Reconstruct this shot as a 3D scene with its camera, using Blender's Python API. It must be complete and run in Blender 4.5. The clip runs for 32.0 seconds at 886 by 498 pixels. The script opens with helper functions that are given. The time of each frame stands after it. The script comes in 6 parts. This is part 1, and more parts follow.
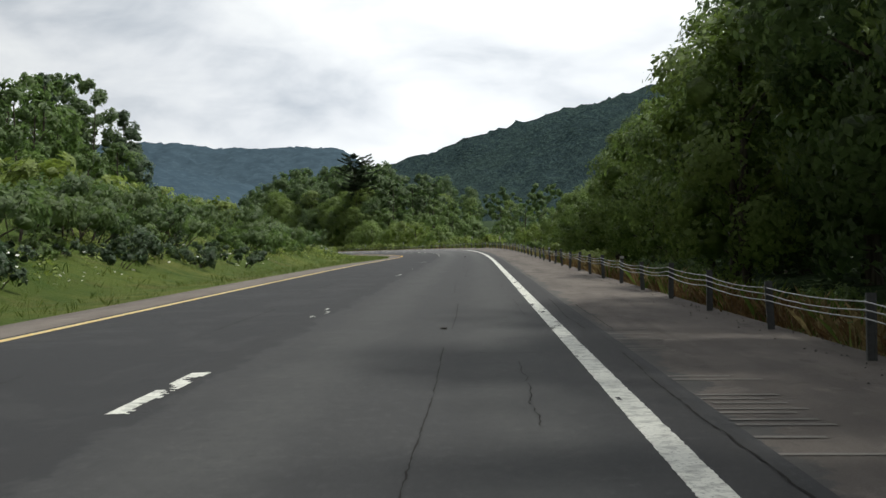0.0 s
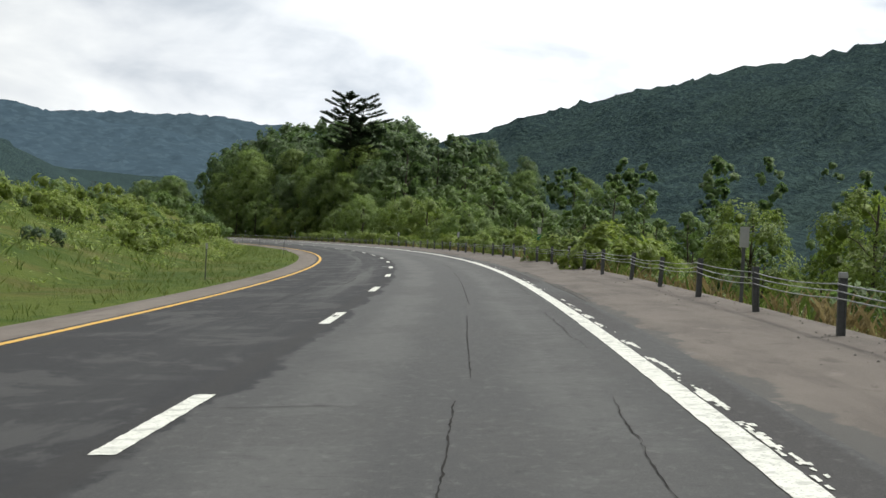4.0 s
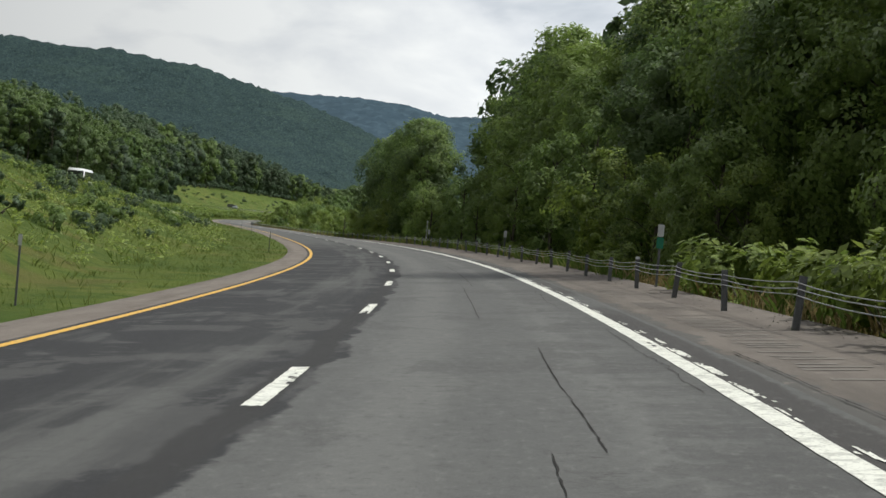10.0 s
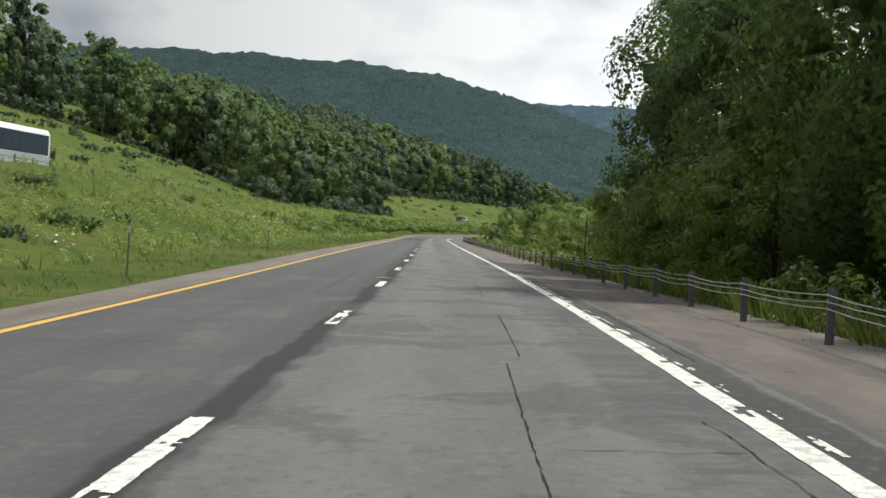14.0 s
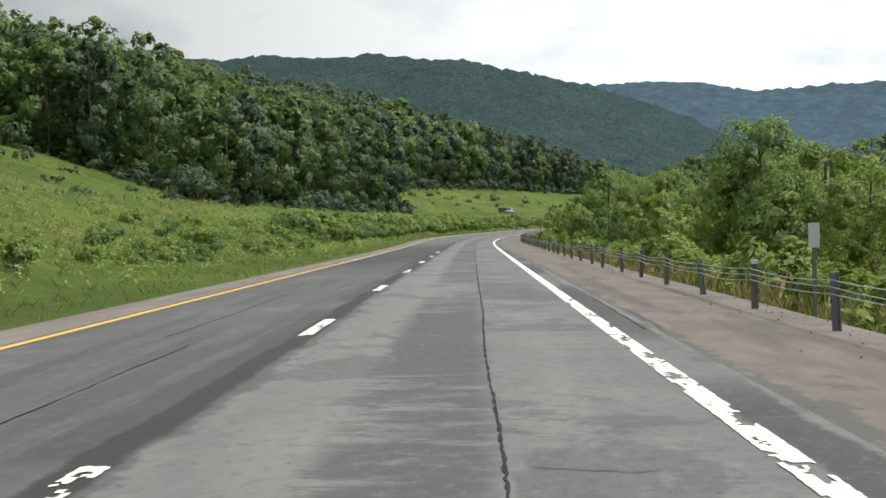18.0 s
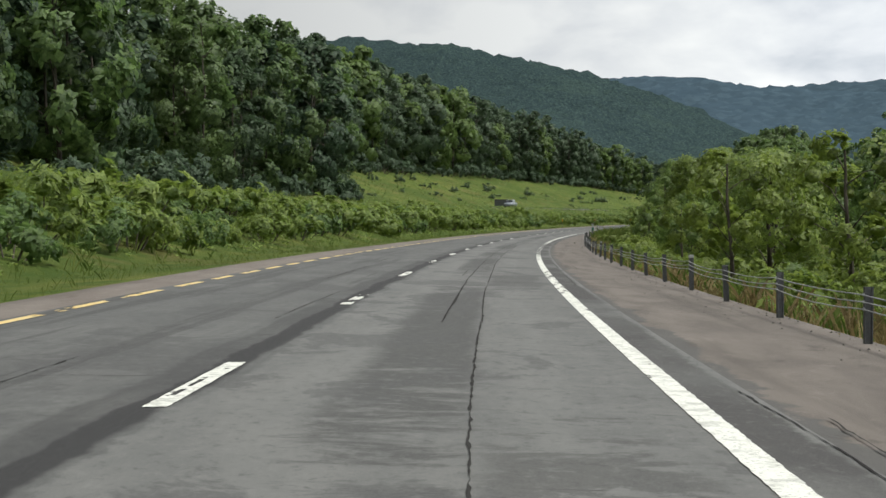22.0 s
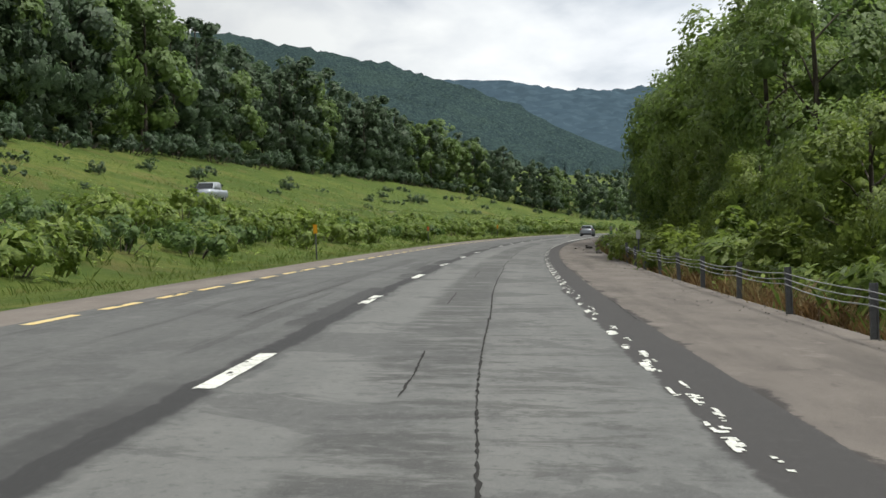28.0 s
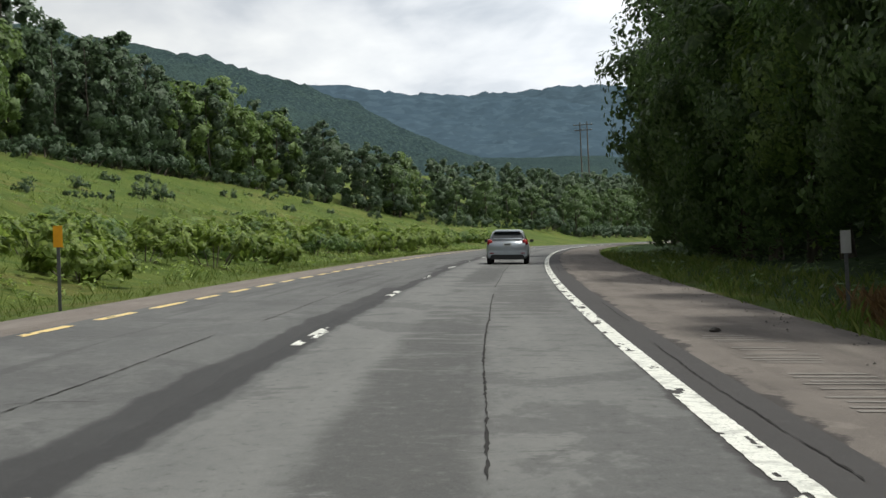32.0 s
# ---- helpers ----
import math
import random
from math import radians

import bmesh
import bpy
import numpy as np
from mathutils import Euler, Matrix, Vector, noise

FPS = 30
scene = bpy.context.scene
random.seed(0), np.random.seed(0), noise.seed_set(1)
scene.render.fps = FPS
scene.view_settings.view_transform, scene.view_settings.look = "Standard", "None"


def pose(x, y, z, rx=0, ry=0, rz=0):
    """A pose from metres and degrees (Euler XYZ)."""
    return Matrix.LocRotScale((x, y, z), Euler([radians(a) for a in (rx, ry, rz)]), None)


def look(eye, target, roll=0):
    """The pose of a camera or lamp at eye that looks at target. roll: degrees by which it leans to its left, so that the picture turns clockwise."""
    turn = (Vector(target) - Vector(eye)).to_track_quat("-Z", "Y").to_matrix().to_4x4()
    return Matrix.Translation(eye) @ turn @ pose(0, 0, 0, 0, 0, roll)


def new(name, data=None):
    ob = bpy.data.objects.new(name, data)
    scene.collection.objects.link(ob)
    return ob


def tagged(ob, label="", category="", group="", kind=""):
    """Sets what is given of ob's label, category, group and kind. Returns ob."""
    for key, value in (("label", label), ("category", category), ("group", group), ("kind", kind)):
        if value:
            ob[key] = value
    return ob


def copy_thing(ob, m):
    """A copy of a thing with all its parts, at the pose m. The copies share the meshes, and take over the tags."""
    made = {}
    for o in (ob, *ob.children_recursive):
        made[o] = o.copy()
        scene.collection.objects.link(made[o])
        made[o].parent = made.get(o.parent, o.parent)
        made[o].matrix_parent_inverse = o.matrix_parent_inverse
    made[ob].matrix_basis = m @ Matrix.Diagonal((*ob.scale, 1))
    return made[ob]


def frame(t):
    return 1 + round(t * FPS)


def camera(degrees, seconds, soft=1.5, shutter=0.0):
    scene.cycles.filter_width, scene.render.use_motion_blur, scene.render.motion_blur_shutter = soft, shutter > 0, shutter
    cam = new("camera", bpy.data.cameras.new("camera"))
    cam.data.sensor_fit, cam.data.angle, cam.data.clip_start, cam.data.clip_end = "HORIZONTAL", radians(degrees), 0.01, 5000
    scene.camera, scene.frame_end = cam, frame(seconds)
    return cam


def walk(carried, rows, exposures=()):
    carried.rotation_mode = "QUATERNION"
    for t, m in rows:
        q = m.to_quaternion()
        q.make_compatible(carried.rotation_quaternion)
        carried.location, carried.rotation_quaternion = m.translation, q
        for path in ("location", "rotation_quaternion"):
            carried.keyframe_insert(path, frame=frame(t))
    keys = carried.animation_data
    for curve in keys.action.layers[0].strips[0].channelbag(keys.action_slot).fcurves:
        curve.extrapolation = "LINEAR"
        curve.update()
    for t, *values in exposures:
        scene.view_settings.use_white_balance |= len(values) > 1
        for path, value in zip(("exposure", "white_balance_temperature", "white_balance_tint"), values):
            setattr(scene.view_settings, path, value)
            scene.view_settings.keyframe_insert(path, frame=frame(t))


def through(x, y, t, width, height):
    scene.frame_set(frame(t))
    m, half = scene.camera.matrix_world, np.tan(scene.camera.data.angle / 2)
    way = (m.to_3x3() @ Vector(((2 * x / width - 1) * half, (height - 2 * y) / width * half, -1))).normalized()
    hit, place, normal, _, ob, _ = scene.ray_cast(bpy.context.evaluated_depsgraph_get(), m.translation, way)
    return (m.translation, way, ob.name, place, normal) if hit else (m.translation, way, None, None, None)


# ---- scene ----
cam = camera(35.5, 32.0)
# seconds, place, yaw, pitch, roll
PATH = [
    (0.0, 0.47, -0.00, 1.235, 1.03, -0.23, 0.88),
    (0.5, 0.52, 15.50, 1.282, 1.25, -0.32, 0.97),
    (1.0, 0.57, 31.00, 1.328, 1.37, -0.42, 0.98),
    (1.5, 0.61, 46.50, 1.375, 1.48, -0.41, 0.85),
    (2.0, 0.63, 62.00, 1.420, 1.62, -0.55, 0.53),
    (2.5, 0.59, 77.50, 1.463, 1.67, -0.44, -0.03),
    (4.5, -0.62, 139.49, 1.535, 3.80, -0.65, -3.85),
    (5.0, -1.39, 154.97, 1.516, 4.85, -0.60, -4.66),
    (5.5, -2.42, 170.43, 1.483, 6.18, -0.96, -4.87),
    (6.0, -3.79, 185.86, 1.435, 7.35, -0.98, -4.65),
    (6.5, -5.52, 201.25, 1.375, 8.77, -1.02, -4.60),
    (7.0, -7.64, 216.60, 1.303, 10.31, -1.15, -4.59),
    (7.5, -10.15, 231.88, 1.219, 11.90, -1.12, -4.65),
    (8.0, -13.06, 247.10, 1.125, 13.40, -1.13, -4.87),
    (8.5, -16.35, 262.23, 1.020, 14.79, -1.20, -4.83),
    (9.0, -20.03, 277.28, 0.907, 16.17, -1.14, -4.65),
    (9.5, -24.09, 292.23, 0.785, 17.66, -1.24, -4.89),
    (10.0, -28.50, 307.07, 0.659, 19.20, -1.07, -4.93),
    (10.5, -33.26, 321.81, 0.527, 20.68, -1.25, -5.09),
    (11.0, -38.36, 336.43, 0.391, 22.04, -1.34, -5.21),
    (11.5, -43.79, 350.94, 0.252, 23.27, -1.30, -4.89),
    (12.0, -49.58, 365.30, 0.109, 24.70, -1.16, -4.77),
    (12.5, -55.78, 379.49, -0.038, 26.16, -1.19, -4.72),
    (13.0, -62.38, 393.50, -0.186, 27.61, -1.15, -4.75),
    (13.5, -69.33, 407.34, -0.333, 28.83, -1.18, -4.40),
    (14.0, -76.55, 421.04, -0.480, 29.71, -1.23, -3.76),
    (14.5, -83.98, 434.64, -0.626, 30.43, -1.22, -2.85),
    (16.5, -115.17, 489.52, -1.241, 31.43, -1.14, 1.21),
    (17.0, -123.13, 503.25, -1.400, 31.39, -1.39, 1.36),
    (17.5, -131.23, 517.22, -1.562, 31.37, -1.06, 1.60),
    (18.0, -139.33, 531.20, -1.724, 31.33, -1.31, 1.45),
    (18.5, -147.42, 545.17, -1.886, 31.27, -1.23, 1.34),
    (19.0, -155.50, 559.16, -2.048, 31.28, -1.21, 1.49),
    (19.5, -163.58, 573.14, -2.210, 31.40, -1.29, 1.30),
    (20.0, -171.65, 587.13, -2.372, 31.42, -1.23, 0.81),
    (20.5, -179.72, 601.12, -2.532, 31.42, -0.89, 0.56),
    (21.0, -187.78, 615.11, -2.691, 31.37, -1.30, 0.67),
    (21.5, -195.80, 629.13, -2.846, 31.16, -1.18, 0.61),
    (22.0, -203.74, 643.19, -2.997, 30.84, -1.34, 0.80),
    (22.5, -211.59, 657.31, -3.142, 30.38, -1.05, 1.65),
    (23.0, -219.30, 671.49, -3.280, 29.79, -1.01, 2.71),
    (23.5, -226.86, 685.76, -3.409, 29.18, -1.06, 2.70),
    (24.0, -234.25, 700.12, -3.528, 28.44, -1.25, 2.79),
    (24.5, -241.46, 714.57, -3.635, 27.66, -1.14, 2.92),
    (25.0, -248.46, 729.12, -3.733, 26.76, -1.04, 2.80),
    (25.5, -255.27, 743.76, -3.822, 25.97, -1.05, 2.96),
    (27.5, -280.54, 803.19, -4.113, 23.22, -0.99, 2.08),
    (28.0, -286.42, 818.23, -4.173, 22.68, -0.89, 2.08),
    (28.5, -292.15, 833.33, -4.231, 21.89, -0.91, 2.12),
    (29.0, -297.73, 848.48, -4.286, 21.03, -0.96, 2.10),
    (29.5, -303.14, 863.70, -4.341, 20.22, -1.02, 2.16),
    (30.0, -308.36, 878.98, -4.395, 19.52, -0.96, 2.28),
    (30.5, -313.35, 894.35, -4.448, 18.68, -0.67, 2.31),
    (31.0, -318.08, 909.78, -4.502, 17.79, -0.67, 2.69),
    (31.5, -322.56, 925.30, -4.557, 16.96, -0.59, 2.88),
    (32.0, -326.81, 940.88, -4.611, 16.22, -0.65, 2.99),
]
walk(cam, [(t, pose(x, y, z, 90 + pitch, roll, yaw)) for t, x, y, z, yaw, pitch, roll in PATH],
     [(0, -0.2), (1.2, -0.33), (2.2, -0.2), (2.5, -0.2), (5, 0.1), (6, -0.15), (7, -0.4), (8, -0.15), (9, -0.06), (11, -0.05), (13, 0.2), (17, 0.25), (19, 0.4), (20, -0.05), (23, -0.05), (25, 0.0), (28, 0.1), (30, 0.15), (31, 0.05), (32, 0.05)])
# ---- the road's line: stations in metres, heading in degrees to the left, grade in percent, cross slope in degrees (right side down) ----
HEADING = ((-144, 0.0), (58, -0.29), (82, -0.05), (106, 0.43), (139, 1.79), (173, 4.29), (210, 7.95), (250, 11.78), (290, 15.35), (330, 18.96), (370, 22.44), (403, 26.36), (434, 28.8), (461, 29.62), (513, 30.29), (600, 30.1), (659, 30.04), (690, 29.44), (722, 28.34), (754, 26.93), (803, 24.48), (867, 21.57), (948, 18.52), (1013, 14.81), (1129, 9.41), (1279, 3.01), (1479, -2.49), (2479, -11.49))
GRADE = ((-144, 0.3), (96, 0.3), (221, -0.6), (384, -1.0), (679, -1.0), (829, -0.4), (1013, -0.3), (1085, -0.4), (1150, -1.2), (1300, -1.5), (2479, -0.2))
BANK = ((-144, 0.6), (62, 0.6), (82, 0.0), (139, -3.8), (163, -4.8), (403, -4.7), (419, -4.2), (451, -2.3), (500, 1.0), (679, 1.1), (695, 1.4), (722, 2.9), (879, 2.5), (1013, 2.9), (1279, 2.0), (2479, 0.0))
BANK_LEFT = ((-144, -0.6), (62, -0.6), (82, -1.4), (139, -3.8), (163, -4.8), (403, -4.7), (419, -4.2), (451, -2.9), (500, -1.2), (669, -1.2), (695, 0.5), (722, 2.9), (879, 2.5), (1013, 2.9), (1279, 2.0), (2479, 0.0))


def glide(table, s, width=24):
    """A table of (station, value), interpolated and rounded off over some metres."""
    xs, ys = zip(*table)
    return sum(np.interp(np.asarray(s) + d, xs, ys) for d in np.linspace(-width, width, 9)) / 9


STEP = 1.0
SS = np.arange(-150, 2400, STEP)
PSI = np.radians(glide(HEADING, SS))
RX = np.concatenate(([0], np.cumsum(-np.sin(PSI) * STEP)[:-1]))
RY = np.concatenate(([0], np.cumsum(np.cos(PSI) * STEP)[:-1]))
RZ = np.concatenate(([0], np.cumsum(glide(GRADE, SS, 60) / 100 * STEP)[:-1]))
RX, RY, RZ = RX - np.interp(0, SS, RX), RY - np.interp(0, SS, RY), RZ - np.interp(0, SS, RZ)
BR, BL = np.tan(np.radians(glide(BANK, SS))), np.tan(np.radians(glide(BANK_LEFT, SS)))
DASH_U = -2.08


def at(s, u, h=0.0):
    """World place of station s, u metres to the right of the driving line, h metres over the level of that line."""
    s = np.asarray(s, float)
    p = np.interp(s, SS, PSI)
    return np.interp(s, SS, RX) + u * np.cos(p), np.interp(s, SS, RY) + u * np.sin(p), np.interp(s, SS, RZ) + h


def deck(s, u):
    """Height of the road's plane at u, against the level of the driving line."""
    br, bl = np.interp(s, SS, BR), np.interp(s, SS, BL)
    u = np.asarray(u, float)
    return np.where(u > DASH_U, -br * u, -br * DASH_U - bl * (u - DASH_U))

# ---- sky, sun ----
world = bpy.data.worlds.new("world")
scene.world = world
world.use_nodes = True
SUN_EL, SUN_AZ = 61.0, 64.0     # degrees above the horizon, and to the right of the first heading


def build_sky():
    nt = world.node_tree
    nt.nodes.clear()
    nd, ln = nt.nodes, nt.links
    out, bg, sky = nd.new("ShaderNodeOutputWorld"), nd.new("ShaderNodeBackground"), nd.new("ShaderNodeTexSky")
    sky.sky_type, sky.sun_disc = "NISHITA", False
    sky.sun_elevation, sky.sun_rotation = radians(SUN_EL), radians(SUN_AZ)
    tc, mp = nd.new("ShaderNodeTexCoord"), nd.new("ShaderNodeMapping")
    mp.inputs["Scale"].default_value = (1.0, 1.0, 2.2)
    ln.new(tc.outputs["Generated"], mp.inputs["Vector"])
    big, small, veil = nd.new("ShaderNodeTexNoise"), nd.new("ShaderNodeTexNoise"), nd.new("ShaderNodeTexNoise")
    for n, sc, det, dist in ((big, 3.2, 6, 0.5), (small, 11.0, 8, 0.3), (veil, 1.3, 3, 0.0)):
        n.inputs["Scale"].default_value, n.inputs["Detail"].default_value, n.inputs["Distortion"].default_value = sc, det, dist
        ln.new(mp.outputs["Vector"], n.inputs["Vector"])
    mix = nd.new("ShaderNodeMix")
    mix.inputs["Factor"].default_value = 0.38
    ln.new(big.outputs["Fac"], mix.inputs["A"])
    ln.new(small.outputs["Fac"], mix.inputs["B"])
    ramp = nd.new("ShaderNodeValToRGB")
    e = ramp.color_ramp.elements
    e[0].position, e[0].color = 0.34, (0.46, 0.52, 0.59, 1)
    e[1].position, e[1].color = 0.56, (1.0, 1.03, 1.03, 1)
    m = e.new(0.45)
    m.color = (0.78, 0.82, 0.86, 1)
    ln.new(mix.outputs["Result"], ramp.inputs["Fac"])
    # the clouds glow towards the sun and are dimmer away from it
    aim = nd.new("ShaderNodeVectorMath")
    aim.operation = "DOT_PRODUCT"
    aim.inputs[1].default_value = (math.sin(radians(SUN_AZ)), math.cos(radians(SUN_AZ)), 0)
    ln.new(tc.outputs["Generated"], aim.inputs[0])
    glow = nd.new("ShaderNodeMapRange")
    glow.inputs["From Min"].default_value, glow.inputs["From Max"].default_value = -0.40, 0.40
    glow.inputs["To Min"].default_value, glow.inputs["To Max"].default_value = 0.42, 1.30
    ln.new(aim.outputs["Value"], glow.inputs["Value"])
    lit = nd.new("ShaderNodeVectorMath")
    lit.operation = "SCALE"
    ln.new(ramp.outputs["Color"], lit.inputs[0])
    ln.new(glow.outputs["Result"], lit.inputs["Scale"])
    # thin places let some blue through
    cover = nd.new("ShaderNodeMapRange")
    cover.inputs["From Min"].default_value, cover.inputs["From Max"].default_value = 0.30, 0.48
    cover.inputs["To Min"].default_value, cover.inputs["To Max"].default_value = 0.72, 1.0
    ln.new(veil.outputs["Fac"], cover.inputs["Value"])
    dim = nd.new("ShaderNodeVectorMath")
    dim.operation = "SCALE"
    dim.inputs["Scale"].default_value = 0.10
    ln.new(sky.outputs["Color"], dim.inputs[0])
    both = nd.new("ShaderNodeMix")
    both.data_type = "RGBA"
    ln.new(cover.outputs["Result"], both.inputs["Factor"])
    ln.new(dim.outputs["Vector"], both.inputs["A"])
    ln.new(lit.outputs["Vector"], both.inputs["B"])
    bg.inputs["Strength"].default_value = 1.0
    ln.new(both.outputs["Result"], bg.inputs["Color"])
    ln.new(bg.outputs["Background"], out.inputs["Surface"])


build_sky()
sun = new("sun", bpy.data.lights.new("sun", "SUN"))
sun.data.energy, sun.data.angle, sun.data.color = 3.1, radians(2.5), (0.97, 0.96, 0.87)
_el, _az = radians(SUN_EL), radians(SUN_AZ)
sun.matrix_world = look((0, 0, 60), (-60 * math.sin(_az) * math.cos(_el), -60 * math.cos(_az) * math.cos(_el), 60 - 60 * math.sin(_el)))

# ---- materials ----
class Nodes:
    """Short hand for a node material."""

    def __init__(self, name, rough=0.9, spec=0.3):
        self.m = bpy.data.materials.new(name)
        self.m.use_nodes = True
        self.t = self.m.node_tree
        self.b = self.t.nodes["Principled BSDF"]
        self.b.inputs["Roughness"].default_value = rough
        self.b.inputs["Specular IOR Level"].default_value = spec

    def put(self, socket, v):
        if isinstance(v, bpy.types.NodeSocket):
            self.t.links.new(v, socket)
        elif isinstance(v, (tuple, list)) and len(v) == 3 and socket.type == "RGBA":
            socket.default_value = (*v, 1)
        else:
            socket.default_value = v

    def math(self, op, a, b=0.0, clamp=False):
        n = self.t.nodes.new("ShaderNodeMath")
        n.operation, n.use_clamp = op, clamp
        self.put(n.inputs[0], a), self.put(n.inputs[1], b)
        return n.outputs[0]

    def span(self, v, lo, hi, a=0.0, b=1.0):
        n = self.t.nodes.new("ShaderNodeMapRange")
        n.interpolation_type = "SMOOTHSTEP"
        for k, x in zip(("Value", "From Min", "From Max", "To Min", "To Max"), (v, lo, hi, a, b)):
            self.put(n.inputs[k], x)
        return n.outputs[0]

    def mix(self, f, a, b):
        n = self.t.nodes.new("ShaderNodeMix")
        n.data_type = "RGBA"
        self.put(n.inputs["Factor"], f), self.put(n.inputs["A"], a), self.put(n.inputs["B"], b)
        return n.outputs["Result"]

    def where(self, kind="Object"):
        return self.t.nodes.new("ShaderNodeTexCoord").outputs[kind]

    def uv(self):
        """u (metres across) and s (metres along), from the mesh's own map, and both as a vector."""
        n = self.t.nodes.new("ShaderNodeUVMap")
        n.uv_map = "plan"
        s = self.t.nodes.new("ShaderNodeSeparateXYZ")
        self.t.links.new(n.outputs[0], s.inputs[0])
        return s.outputs[0], s.outputs[1], n.outputs[0]

    def noise(self, vec, scale, detail=4, stretch=(1, 1, 1), rough=0.55, warp=0.0):
        mp = self.t.nodes.new("ShaderNodeMapping")
        mp.inputs["Scale"].default_value = stretch
        self.put(mp.inputs["Vector"], vec)
        n = self.t.nodes.new("ShaderNodeTexNoise")
        n.inputs["Scale"].default_value, n.inputs["Detail"].default_value = scale, detail
        n.inputs["Roughness"].default_value, n.inputs["Distortion"].default_value = rough, warp
        self.t.links.new(mp.outputs[0], n.inputs["Vector"])
        return n.outputs["Fac"]

    def cells(self, vec, scale):
        """Cells about as large as leaves: a random tone for each, and the distance from its middle."""
        n = self.t.nodes.new("ShaderNodeTexVoronoi")
        n.inputs["Scale"].default_value = scale
        self.put(n.inputs["Vector"], vec)
        s = self.t.nodes.new("ShaderNodeSeparateColor")
        self.t.links.new(n.outputs["Color"], s.inputs[0])
        return s.outputs[0], n.outputs["Distance"]

    def random(self, what="Random Per Island"):
        if what == "Object":
            return self.t.nodes.new("ShaderNodeObjectInfo").outputs["Random"]
        return self.t.nodes.new("ShaderNodeNewGeometry").outputs[what]

    def bump(self, h, strength=0.3, dist=0.01):
        n = self.t.nodes.new("ShaderNodeBump")
        n.inputs["Strength"].default_value, n.inputs["Distance"].default_value = strength, dist
        self.put(n.inputs["Height"], h)
        self.t.links.new(n.outputs[0], self.b.inputs["Normal"])

    def color(self, c):
        self.put(self.b.inputs["Base Color"], c)
        return self.m


def band(n, u, lo, hi, soft, wob):
    """A stripe between two offsets, with an edge that wanders."""
    v = n.math("ADD", u, wob)
    return n.math("MULTIPLY", n.span(v, lo - soft, lo + soft), n.span(v, hi - soft, hi + soft, 1, 0))


